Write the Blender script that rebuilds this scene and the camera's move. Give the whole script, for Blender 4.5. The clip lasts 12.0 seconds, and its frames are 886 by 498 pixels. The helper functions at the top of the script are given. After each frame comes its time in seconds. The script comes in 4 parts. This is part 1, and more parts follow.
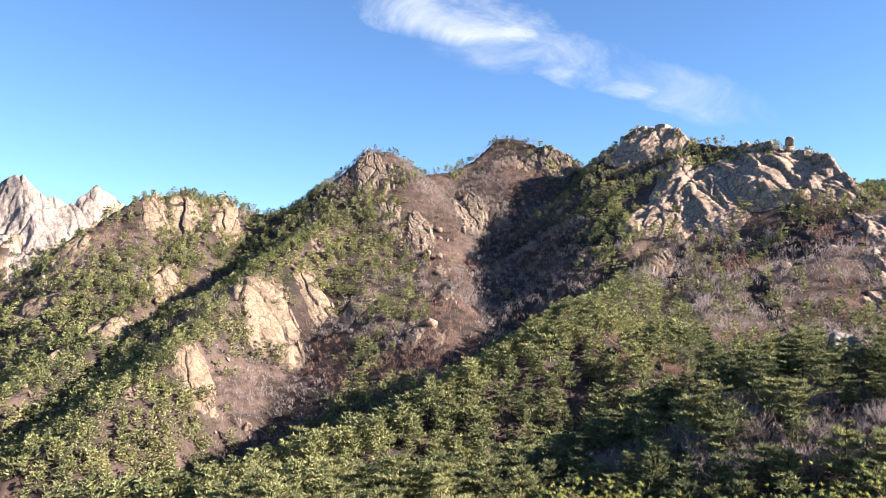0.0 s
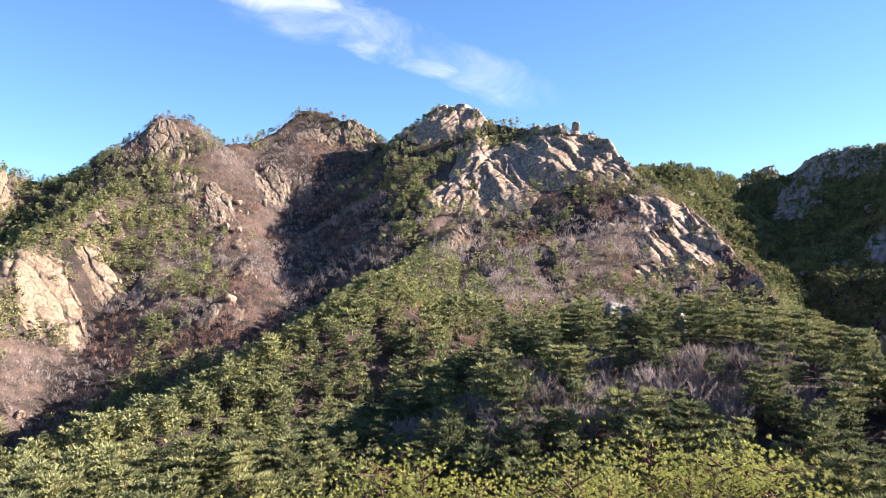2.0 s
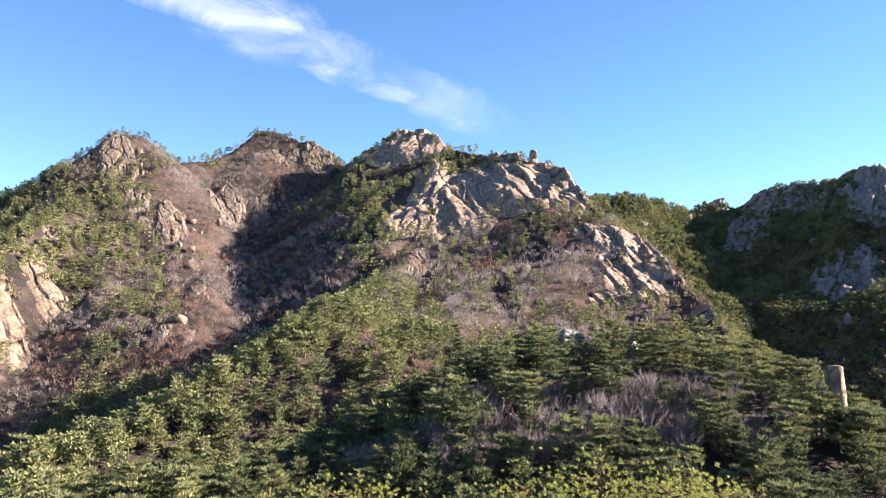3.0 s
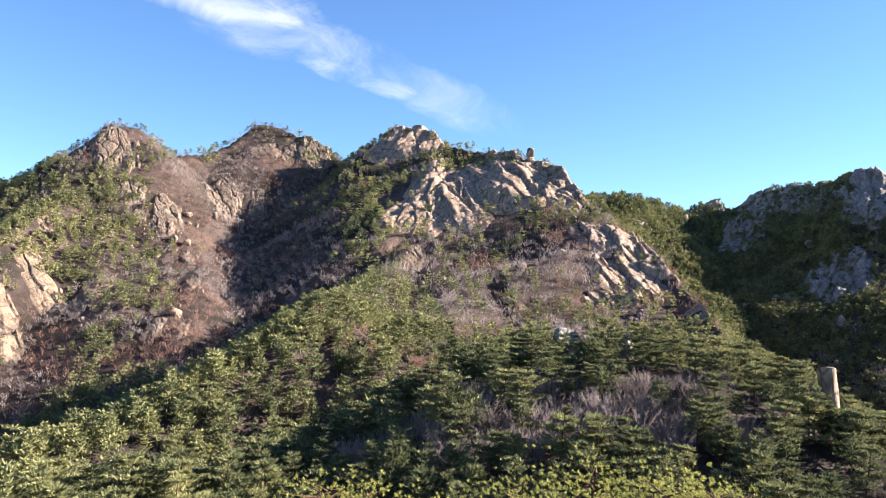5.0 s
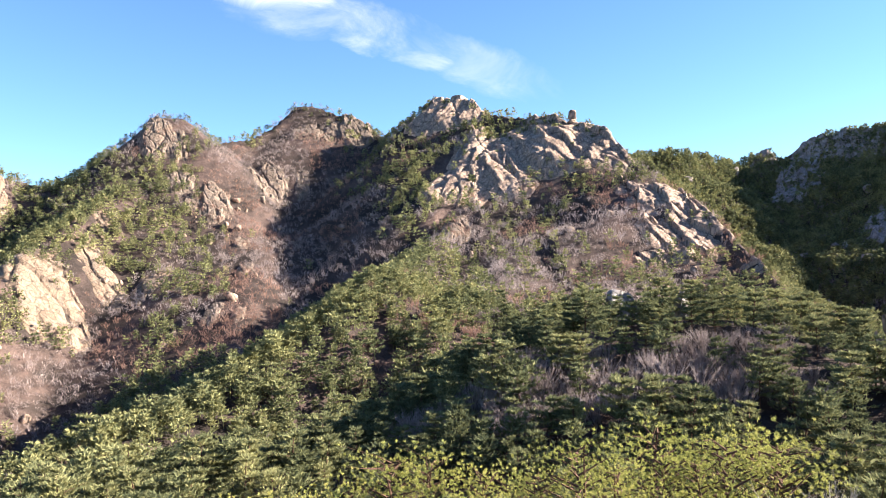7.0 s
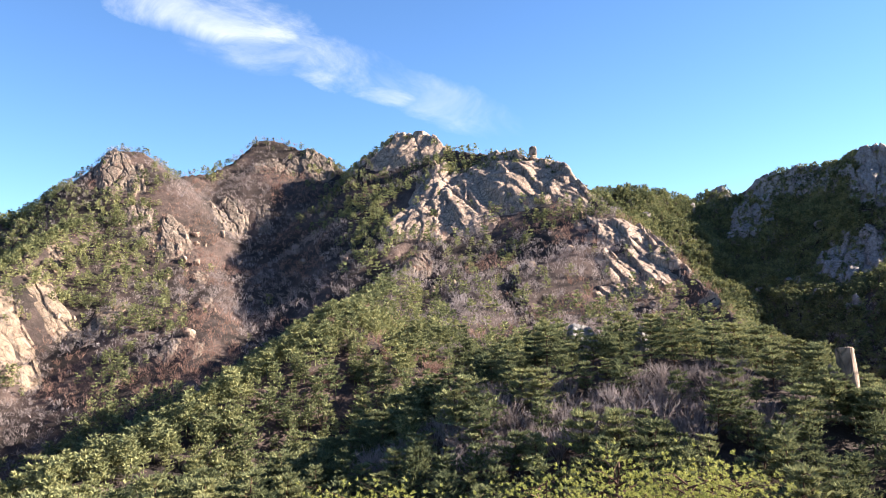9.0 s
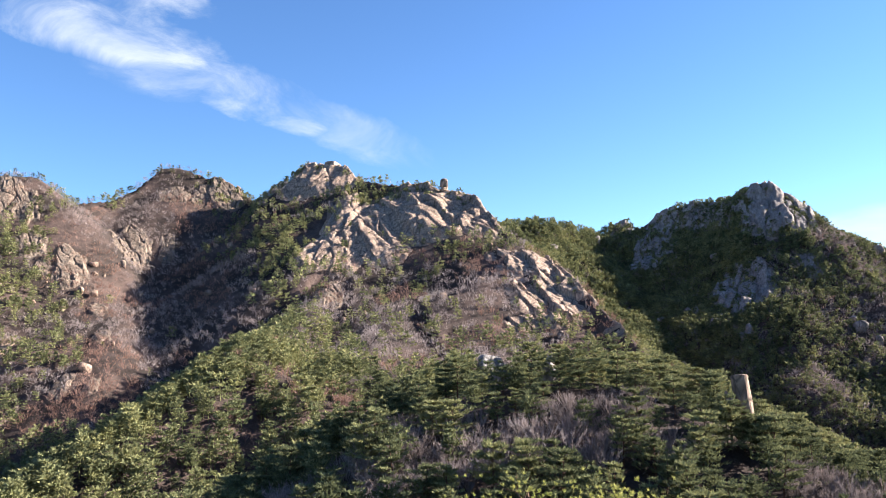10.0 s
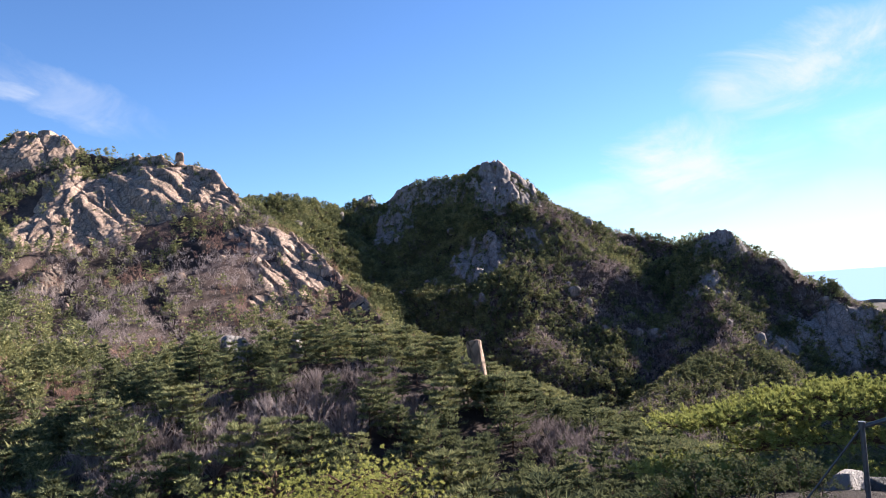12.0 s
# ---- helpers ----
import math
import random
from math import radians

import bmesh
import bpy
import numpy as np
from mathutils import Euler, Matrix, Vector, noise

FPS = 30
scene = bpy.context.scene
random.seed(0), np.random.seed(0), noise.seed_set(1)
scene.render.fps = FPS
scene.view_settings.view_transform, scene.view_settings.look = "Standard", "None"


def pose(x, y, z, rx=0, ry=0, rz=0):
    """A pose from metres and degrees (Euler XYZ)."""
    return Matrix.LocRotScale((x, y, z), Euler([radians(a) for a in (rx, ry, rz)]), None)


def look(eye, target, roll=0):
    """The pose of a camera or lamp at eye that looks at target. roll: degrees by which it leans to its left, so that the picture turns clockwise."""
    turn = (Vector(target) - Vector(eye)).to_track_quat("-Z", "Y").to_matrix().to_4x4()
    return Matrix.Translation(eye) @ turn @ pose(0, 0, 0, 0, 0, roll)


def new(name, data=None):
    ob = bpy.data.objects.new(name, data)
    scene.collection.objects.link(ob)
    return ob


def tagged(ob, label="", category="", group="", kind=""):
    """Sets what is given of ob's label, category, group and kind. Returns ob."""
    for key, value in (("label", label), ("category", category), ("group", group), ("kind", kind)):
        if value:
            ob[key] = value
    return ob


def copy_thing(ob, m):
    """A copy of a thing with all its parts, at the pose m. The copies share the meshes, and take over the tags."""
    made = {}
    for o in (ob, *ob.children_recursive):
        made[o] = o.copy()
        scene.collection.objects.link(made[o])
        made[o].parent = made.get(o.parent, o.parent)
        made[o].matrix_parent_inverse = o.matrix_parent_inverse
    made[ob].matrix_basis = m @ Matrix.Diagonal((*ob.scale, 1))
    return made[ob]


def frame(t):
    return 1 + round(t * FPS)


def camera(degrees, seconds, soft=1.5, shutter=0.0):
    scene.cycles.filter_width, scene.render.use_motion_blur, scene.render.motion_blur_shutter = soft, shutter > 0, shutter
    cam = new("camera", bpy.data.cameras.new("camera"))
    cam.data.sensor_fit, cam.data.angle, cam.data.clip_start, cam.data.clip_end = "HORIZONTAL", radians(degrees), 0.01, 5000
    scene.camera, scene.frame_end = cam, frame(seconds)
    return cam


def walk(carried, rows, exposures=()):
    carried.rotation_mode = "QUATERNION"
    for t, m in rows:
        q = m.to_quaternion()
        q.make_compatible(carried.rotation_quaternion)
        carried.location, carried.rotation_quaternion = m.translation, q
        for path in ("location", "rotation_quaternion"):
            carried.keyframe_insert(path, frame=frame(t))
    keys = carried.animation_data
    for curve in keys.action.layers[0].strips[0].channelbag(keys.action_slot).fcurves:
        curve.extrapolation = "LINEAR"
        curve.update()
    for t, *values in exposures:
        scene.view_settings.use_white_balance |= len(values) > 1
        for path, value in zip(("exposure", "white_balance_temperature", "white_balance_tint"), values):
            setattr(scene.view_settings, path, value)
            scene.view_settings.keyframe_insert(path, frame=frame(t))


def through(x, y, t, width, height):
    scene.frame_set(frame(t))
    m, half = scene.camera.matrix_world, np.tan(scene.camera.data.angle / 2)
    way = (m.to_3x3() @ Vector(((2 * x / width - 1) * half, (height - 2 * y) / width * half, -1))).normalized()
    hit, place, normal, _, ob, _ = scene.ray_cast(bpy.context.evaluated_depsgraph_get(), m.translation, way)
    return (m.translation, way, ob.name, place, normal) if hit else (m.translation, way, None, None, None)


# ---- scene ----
# camera: it stands on a lookout and turns, held at arm's length
cam = camera(59.8, 12.0, soft=0.5)
EYE = 1.7
TURNS = [  # seconds, yaw, pitch, lean to the right
    (0.0, -0.00, 3.00, -0.00),
    (0.5, -4.50, 2.21, 0.29),
    (1.0, -8.43, 1.23, 0.48),
    (1.5, -11.77, 0.70, 0.46),
    (2.0, -14.59, 1.09, 0.06),
    (2.5, -16.56, 2.10, -0.56),
    (3.0, -17.80, 2.93, -1.05),
    (5.0, -18.11, 2.70, -1.80),
    (5.5, -17.53, 1.58, -2.85),
    (6.0, -15.43, -1.49, -1.92),
    (6.5, -14.00, -0.57, 1.00),
    (8.5, -15.80, 1.97, 1.88),
    (9.0, -17.49, 3.00, 1.77),
    (9.5, -20.29, 4.10, 1.97),
    (10.0, -24.16, 5.09, 2.01),
    (10.5, -28.61, 5.61, 2.34),
    (11.0, -33.02, 5.40, 2.99),
    (11.5, -37.68, 4.25, 3.60),
    (12.0, -42.89, 2.30, 4.21),
]


def held(yaw, pitch, lean):
    turn = pose(0, 0, 0, 90 + pitch, 0, yaw) @ pose(0, 0, 0, 0, 0, -lean)
    return Matrix.Translation((0, 0, EYE)) @ turn @ pose(0, 0, -0.1)


walk(cam, [(t, held(yaw, pitch, lean)) for t, yaw, pitch, lean in TURNS], [(0.0, 2.32, 6500, 10), (2.5, 2.44, 6450, 10), (5.0, 2.42, 6450, 10), (6.5, 2.6, 6500, 10), (8.5, 2.48, 6450, 10), (9.5, 2.36, 6350, 10), (10.5, 2.24, 6200, 10), (12.0, 2.05, 6200, 14)])

# ---- light ----
SUN_AZ, SUN_EL = 102.0, 23.0  # degrees clockwise from +y, and above the horizon
sun_dir = Vector((math.sin(radians(SUN_AZ)) * math.cos(radians(SUN_EL)), math.cos(radians(SUN_AZ)) * math.cos(radians(SUN_EL)), math.sin(radians(SUN_EL))))
sun = new("sun", bpy.data.lights.new("sun", "SUN"))
sun.data.energy, sun.data.angle, sun.data.color = 5.0, radians(0.53), (1.0, 0.93, 0.83)
sun.matrix_world = look(sun_dir * 50, (0, 0, 0))

CLOUDS = [  # from, to (degrees round, degrees up), half width, amount, grain, how solid, seed
    ((-7.0, 20.6), (8.6, 19.0), 0.034, 0.55, 11, 0.04, 1.0),
    ((-0.5, 22.0), (9.0, 20.5), 0.036, 0.55, 10, 0.05, 1.6),
    ((-2.0, 17.6), (13.5, 16.6), 0.030, 0.30, 12, 0.02, 2.3),
    ((4.0, 18.6), (18.5, 13.6), 0.034, 0.42, 12, 0.08, 2.9),
    ((10.5, 14.9), (16.0, 13.9), 0.012, 0.3, 16, 0.05, 3.4),
    ((12.0, 15.8), (24.5, 11.2), 0.028, 0.2, 13, 0.06, 3.9),
    ((55.5, 7.4), (70.5, 7.4), 0.058, 0.75, 9, 0.06, 4.1),
    ((48.0, 4.0), (69.0, 5.4), 0.040, 0.6, 9, 0.03, 4.6),
    ((60.5, 12.2), (86.0, 12.2), 0.060, 0.75, 9, 0.07, 5.7),
    ((69.0, 7.6), (80.0, 7.4), 0.045, 0.4, 10, 0.0, 6.4),
    ((62.0, 0.6), (88.0, 1.6), 0.065, 0.3, 5, 0.10, 7.2),
]
world = bpy.data.worlds.new("sky")
scene.world = world
world.use_nodes = True
wn, wl = world.node_tree.nodes, world.node_tree.links
wn.clear()
sky = wn.new("ShaderNodeTexSky")
sky.sky_type, sky.sun_disc = "NISHITA", False
sky.sun_elevation, sky.sun_rotation = radians(SUN_EL), radians(SUN_AZ)
sky.altitude, sky.air_density, sky.dust_density, sky.ozone_density = 400, 0.9, 0.0, 1.0
vivid = wn.new("ShaderNodeMix")
vivid.data_type, vivid.blend_type = "RGBA", "MULTIPLY"
vivid.inputs[0].default_value, vivid.inputs[7].default_value = 1.0, (0.54, 0.74, 1.0, 1)
back = wn.new("ShaderNodeBackground")
back.inputs[1].default_value = 0.05
world_out = wn.new("ShaderNodeOutputWorld")
wl.new(sky.outputs[0], vivid.inputs[6])


def wmath(op, a, b=None, c=None):
    k = wn.new("ShaderNodeMath")
    k.operation = op
    for sock, v in zip(k.inputs, (a, b, c)):
        if isinstance(v, (int, float)):
            sock.default_value = v
        elif v is not None:
            wl.new(v, sock)
    return k.outputs[0]


def direction(az, el):
    return Vector((math.sin(radians(az)) * math.cos(radians(el)), math.cos(radians(az)) * math.cos(radians(el)), math.sin(radians(el))))


coord = wn.new("ShaderNodeTexCoord").outputs["Generated"]


def wdot(v):
    k = wn.new("ShaderNodeVectorMath")
    k.operation = "DOT_PRODUCT"
    k.inputs[1].default_value = v
    wl.new(coord, k.inputs[0])
    return k.outputs["Value"]


def cloud(start, end, width, amount, grain, solid, seed):
    """A thin cloud between two directions; returns its cover, 0 to 1."""
    a, b = direction(*start), direction(*end)
    mid = (a + b).normalized()
    along = (b - a).normalized()
    across = mid.cross(along).normalized()
    half = (b - a).length / 2
    u, v = wmath("DIVIDE", wdot(along), half), wmath("DIVIDE", wdot(across), width)
    warp = wn.new("ShaderNodeTexNoise")
    warp.inputs["Scale"].default_value, warp.inputs["Detail"].default_value, warp.inputs["Roughness"].default_value = grain, 9, 0.62
    warp.inputs["Distortion"].default_value = 0.7
    comb = wn.new("ShaderNodeCombineXYZ")
    wl.new(wmath("MULTIPLY", wdot(along), 0.55), comb.inputs[0])
    wl.new(wdot(across), comb.inputs[1])
    comb.inputs[2].default_value = seed
    wl.new(comb.outputs[0], warp.inputs["Vector"])
    far = wmath("ADD", wmath("POWER", wmath("ABSOLUTE", u), 2.0), wmath("POWER", wmath("ABSOLUTE", v), 2.0))
    ragged = wmath("MULTIPLY_ADD", wmath("SUBTRACT", warp.outputs[0], 0.5), -3.2, far)
    body = wmath("SUBTRACT", 1.0, wmath("MAXIMUM", wmath("MINIMUM", ragged, 1.0), 0.0))
    front = wmath("GREATER_THAN", wdot(mid), 0.5)
    grainy = wmath("MULTIPLY", wmath("MAXIMUM", wmath("SUBTRACT", warp.outputs[0], 0.40 - solid), 0.0), 4.2)
    return wmath("MULTIPLY", wmath("MULTIPLY", wmath("MULTIPLY", body, grainy), front), amount)


cover = None
for spec in CLOUDS:
    c = cloud(*spec)
    cover = c if cover is None else wmath("MAXIMUM", cover, c)
clouded = wn.new("ShaderNodeMix")
clouded.data_type = "RGBA"
wl.new(wmath("MINIMUM", cover, 0.95), clouded.inputs[0])
wl.new(vivid.outputs[2], clouded.inputs[6])
clouded.inputs[7].default_value = (4.6, 4.8, 5.0, 1)
wl.new(clouded.outputs[2], back.inputs[0])
wl.new(back.outputs[0], world_out.inputs[0])


# ---- materials ----
def material(name, rough=0.9, spec=0.2):
    m = bpy.data.materials.new(name)
    m.use_nodes = True
    n, l = m.node_tree.nodes, m.node_tree.links
    b = n["Principled BSDF"]
    b.inputs["Roughness"].default_value = rough
    b.inputs["Specular IOR Level"].default_value = spec
    return m, n, l, b


def ramp(n, l, source, stops):
    r = n.new("ShaderNodeValToRGB")
    while len(r.color_ramp.elements) < len(stops):
        r.color_ramp.elements.new(0.5)
    for e, (at, c) in zip(r.color_ramp.elements, stops):
        e.position, e.color = at, (*c, 1) if len(c) == 3 else (c[0], c[0], c[0], 1)
    l.new(source, r.inputs[0])
    return r.outputs[0]


def noise_tex(n, l, scale, detail=6, rough=0.6, stretch=None, kind="ShaderNodeTexNoise"):
    geo = n.new("ShaderNodeNewGeometry")
    mp = n.new("ShaderNodeMapping")
    mp.inputs["Scale"].default_value = stretch or (1, 1, 1)
    l.new(geo.outputs["Position"], mp.inputs[0])
    t = n.new(kind)
    t.inputs["Scale"].default_value = scale
    if kind == "ShaderNodeTexNoise":
        t.inputs["Detail"].default_value, t.inputs["Roughness"].default_value = detail, rough
    l.new(mp.outputs[0], t.inputs["Vector"])
    return t.outputs[0]


def mixed(n, l, fac, a, b, how="MIX"):
    x = n.new("ShaderNodeMix")
    x.data_type, x.blend_type = "RGBA", how
    for sock, v in ((x.inputs[0], fac), (x.inputs[6], a), (x.inputs[7], b)):
        if isinstance(v, (int, float)):
            sock.default_value = v
        elif isinstance(v, tuple):
            sock.default_value = (*v, 1)
        else:
            l.new(v, sock)
    return x.outputs[2]


def bump(n, l, b, height, strength, distance):
    k = n.new("ShaderNodeBump")
    k.inputs["Strength"].default_value, k.inputs["Distance"].default_value = strength, distance
    l.new(height, k.inputs["Height"])
    l.new(k.outputs[0], b.inputs["Normal"])


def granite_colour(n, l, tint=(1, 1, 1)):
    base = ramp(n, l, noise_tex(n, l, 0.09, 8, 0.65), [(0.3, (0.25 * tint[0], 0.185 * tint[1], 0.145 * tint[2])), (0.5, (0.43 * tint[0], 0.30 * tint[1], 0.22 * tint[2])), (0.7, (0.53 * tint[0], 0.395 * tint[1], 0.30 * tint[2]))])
    streak = ramp(n, l, noise_tex(n, l, 0.5, 6, 0.7, (1, 1, 0.12)), [(0.38, (0.45,)), (0.55, (1,))])
    grain = ramp(n, l, noise_tex(n, l, 3.0, 6, 0.75), [(0.3, (0.65,)), (0.65, (1.1,))])
    lichen = ramp(n, l, noise_tex(n, l, 0.35, 9, 0.7), [(0.52, (0,)), (0.66, (1,))])
    c = mixed(n, l, 0.75, base, streak, "MULTIPLY")
    c = mixed(n, l, 0.8, c, grain, "MULTIPLY")
    for scale, stretch, wide in ((0.16, (1, 1, 0.4), 0.05), (0.42, (1, 1, 0.55), 0.06)):
        geo, mp, vor = n.new("ShaderNodeNewGeometry"), n.new("ShaderNodeMapping"), n.new("ShaderNodeTexVoronoi")
        mp.inputs["Scale"].default_value, mp.inputs["Rotation"].default_value = stretch, (0.25, -0.45, 0.3)
        vor.feature = "DISTANCE_TO_EDGE"
        vor.inputs["Scale"].default_value = scale
        l.new(geo.outputs["Position"], mp.inputs[0])
        l.new(mp.outputs[0], vor.inputs["Vector"])
        c = mixed(n, l, 0.8, c, ramp(n, l, vor.outputs["Distance"], [(0.0, (0.25,)), (wide, (1,))]), "MULTIPLY")
    f = n.new("ShaderNodeMath")
    f.operation = "MULTIPLY"
    f.inputs[1].default_value = 0.55
    l.new(lichen, f.inputs[0])
    return mixed(n, l, f.outputs[0], c, (0.13, 0.12, 0.10))


def make_granite(name, tint=(1, 1, 1)):
    m, n, l, b = material(name, 0.88, 0.25)
    l.new(granite_colour(n, l, tint), b.inputs["Base Color"])
    crack = noise_tex(n, l, 0.8, 10, 0.7, (1, 1, 0.25))
    bump(n, l, b, crack, 0.7, 0.9)
    return m


GRANITE = make_granite("granite_cream", (0.93, 0.89, 0.87))
GRANITE_TAN = make_granite("granite_tan", (0.58, 0.56, 0.52))
# half-dark copy of the granite: brown rock with shade put into the tint
GRANITE_BROWN_SHADED = make_granite("granite_brown_shaded", (0.50, 0.50, 0.50))
GRANITE_PALE = make_granite("granite_pale", (0.9, 1.1, 1.35))
# blue-grey tint: the haze over the far rock is put into its colour
GRANITE_HAZE = make_granite("granite_haze_tint", (0.72, 0.80, 0.95))


def make_ground():
    """Leaf litter, red soil and dry grass, with granite wherever the slope is too steep for them."""
    m, n, l, b = material("hillside_ground", 0.95, 0.1)
    litter = ramp(n, l, noise_tex(n, l, 0.03, 9, 0.7), [(0.3, (0.025, 0.021, 0.018)), (0.46, (0.055, 0.040, 0.034)), (0.58, (0.11, 0.074, 0.062)), (0.75, (0.17, 0.115, 0.094))])
    fine = ramp(n, l, noise_tex(n, l, 0.9, 8, 0.75), [(0.3, (0.4,)), (0.7, (1.25,))])
    soil = mixed(n, l, 0.85, litter, fine, "MULTIPLY")
    geo = n.new("ShaderNodeNewGeometry")
    sep = n.new("ShaderNodeSeparateXYZ")
    l.new(geo.outputs["Normal"], sep.inputs[0])
    wobble = n.new("ShaderNodeMath")
    wobble.operation = "MULTIPLY_ADD"
    wobble.inputs[1].default_value = 0.35
    l.new(noise_tex(n, l, 0.06, 8, 0.7), wobble.inputs[0])
    l.new(sep.outputs[2], wobble.inputs[2])
    steep = ramp(n, l, wobble.outputs[0], [(0.66, (1,)), (0.76, (0,))])
    l.new(mixed(n, l, steep, soil, granite_colour(n, l)), b.inputs["Base Color"])
    bump(n, l, b, noise_tex(n, l, 0.7, 10, 0.75), 0.8, 0.8)
    return m


GROUND = make_ground()


# ---- the land: ridge lines in plan (x, y, height of the crest), fitted to the camera's view at guessed distances, with the slope of their flanks ----
RIDGES = [  # name, slopes to the left and right, height of the cliffs under the crest, roundness of the crest, crest
    ("main", (1.1, 0.82), 10, 5, [(-337, 447, -44), (-289, 503, 2), (-277, 521, 16), (-260, 541, 36), (-241, 560, 58), (-229, 576, 70), (-204, 596, 76), (-174, 616, 71), (-160, 630, 66), (-137, 656, 62), (-100, 647, 85), (-80, 635, 92), (-72, 634, 108), (-62, 632, 116), (-42, 634, 115), (-32, 641, 106), (-23, 650, 98), (8, 670, 105), (28, 684, 118), (50, 698, 140), (65, 697, 140), (89, 684, 129), (108, 676, 119), (126, 668, 107), (148, 643, 119), (162, 624, 130), (185, 602, 126)]),
    ("east_spur", (1.6, 0.62), 5, 5, [(185, 602, 126), (189, 585, 115), (210, 551, 106), (229, 511, 94), (240, 495, 89), (239, 473, 79)]),
    ("east_spur_low", (1.6, 0.45), 5, 5, [(239, 473, 79), (240, 444, 60), (240, 416, 46), (238, 370, 27), (230, 327, 8), (222, 296, -5), (216, 250, -31)]),
    ("shoulder", (0.55, 0.55), 0, 14, [(186, 464, 40), (153, 391, 12), (113, 321, -8), (81, 268, -16), (58, 233, -20)]),
    ("shoulder_low", (0.5, 0.5), 0, 14, [(194, 406, 23), (169, 329, -3), (134, 280, -17), (97, 231, -23)]),
    ("spur_a", (0.9, 0.66), 0, 5, [(-49, 633, 104), (-58, 588, 66), (-88, 538, 42), (-104, 499, 23), (-118, 455, 2), (-127, 400, -20), (-136, 344, -42), (-147, 306, -56)]),
    ("spur_b", (1.3, 0.7), 0, 5, [(-174, 616, 73), (-179, 562, 36), (-189, 517, 11), (-193, 461, -17), (-193, 418, -34), (-204, 367, -50)]),
    ("spur_c", (0.7, 0.7), 0, 6, [(188, 591, 114), (160, 516, 72), (138, 460, 33), (111, 415, 11), (76, 342, -5), (43, 251, -9), (26, 231, -18), (4, 212, -27), (-9, 195, -34), (-25, 178, -36), (-38, 166, -39), (-69, 150, -44)]),
    ("spur_d", (0.5, 0.5), 0, 6, [(-40, 639, 99), (-10, 560, 36), (8, 500, 8), (4, 440, -12), (-4, 368, -36), (-20, 306, -56), (-40, 250, -70)]),
    ("hill", (0.6, 0.42), 0, 7, [(-20, 59, -21.5), (-17, 78, -22.5), (5, 88, -23.5), (15, 95, -23.5), (23, 97, -21.5), (31, 100, -19.5), (37, 102, -17.5), (43, 104, -13.5), (50, 105, -11), (55, 104, -9.4), (62, 101, -8.4), (68, 96, -9.1), (72, 91, -10.7), (74, 85, -13), (76, 80, -15.8), (76, 71, -18.6), (75, 61, -20.2), (70, 50, -22), (64, 41, -21.5), (55, 29, -19.5), (42, 17, -15.5)]),
    ("right", (0.74, 0.74), 22, 6, [(445, 783, 99), (459, 843, 112), (527, 850, 120), (579, 864, 114), (623, 870, 105), (664, 864, 124), (678, 860, 113), (714, 810, 138), (731, 781, 140), (752, 747, 137), (757, 728, 150), (773, 711, 150), (781, 694, 134), (803, 677, 89), (854, 611, 54), (870, 570, 43), (875, 505, 24), (860, 469, 33), (857, 432, 29), (853, 418, 11), (860, 379, -1), (849, 355, -25), (842, 318, -33), (839, 296, -51), (829, 264, -68), (785, 156, -131)]),
    ("right_spur_a", (0.7, 0.7), 0, 8, [(762, 723, 145), (665, 650, 27), (584, 603, -30), (542, 533, -84)]),
    ("right_spur_b", (0.7, 0.7), 0, 8, [(828, 646, 71), (758, 589, 5), (657, 555, -55), (579, 523, -94)]),
    ("right_spur_c", (0.7, 0.7), 0, 8, [(858, 453, 31), (755, 411, -36), (695, 354, -77), (605, 352, -97), (520, 338, -111)]),
    ("left_far", (0.75, 0.75), 40, 5, [(-881, 1214, 191), (-746, 1244, 160), (-711, 1229, 173), (-673, 1227, 178), (-648, 1241, 153), (-634, 1248, 161), (-620, 1278, 141), (-605, 1296, 159), (-591, 1302, 170), (-565, 1325, 160), (-486, 1366, 93)]),
    ("left_far_low", (0.75, 0.75), 40, 8, [(-672, 933, 9), (-574, 997, 61), (-555, 1042, 102), (-524, 1080, 117), (-498, 1070, 93), (-453, 1057, 49)]),
    # added ridge out of view, there to throw shade on the far valley
    ("unseen_shade_ridge", (1.2, 1.2), 0, 10, [(1010, 100, 130), (1040, 0, 190), (1050, -200, 200)]),
    ("lookout", (0.47, 0.47), 0, 6, [(-60, -60, 4), (0, -30, 3), (0, 0, 0), (6, 1, -0.4), (16, 2, -3.5), (34, 2, -12)]),
]
FLOOR = -150.0


def lattice(ix, iy, seed):
    h = (ix.astype(np.int64) * 374761393 + iy.astype(np.int64) * 668265263 + seed * 982451653) & 0xFFFFFFFF
    h = ((h ^ (h >> 13)) * 1274126177) & 0xFFFFFFFF
    return ((h ^ (h >> 16)) & 0xFFFF) / 65535.0


def value_noise(x, y, seed=0):
    ix, iy = np.floor(x), np.floor(y)
    fx, fy = x - ix, y - iy
    fx, fy = fx * fx * fx * (fx * (fx * 6 - 15) + 10), fy * fy * fy * (fy * (fy * 6 - 15) + 10)
    a, b = lattice(ix, iy, seed), lattice(ix + 1, iy, seed)
    c, d = lattice(ix, iy + 1, seed), lattice(ix + 1, iy + 1, seed)
    return (a * (1 - fx) + b * fx) * (1 - fy) + (c * (1 - fx) + d * fx) * fy


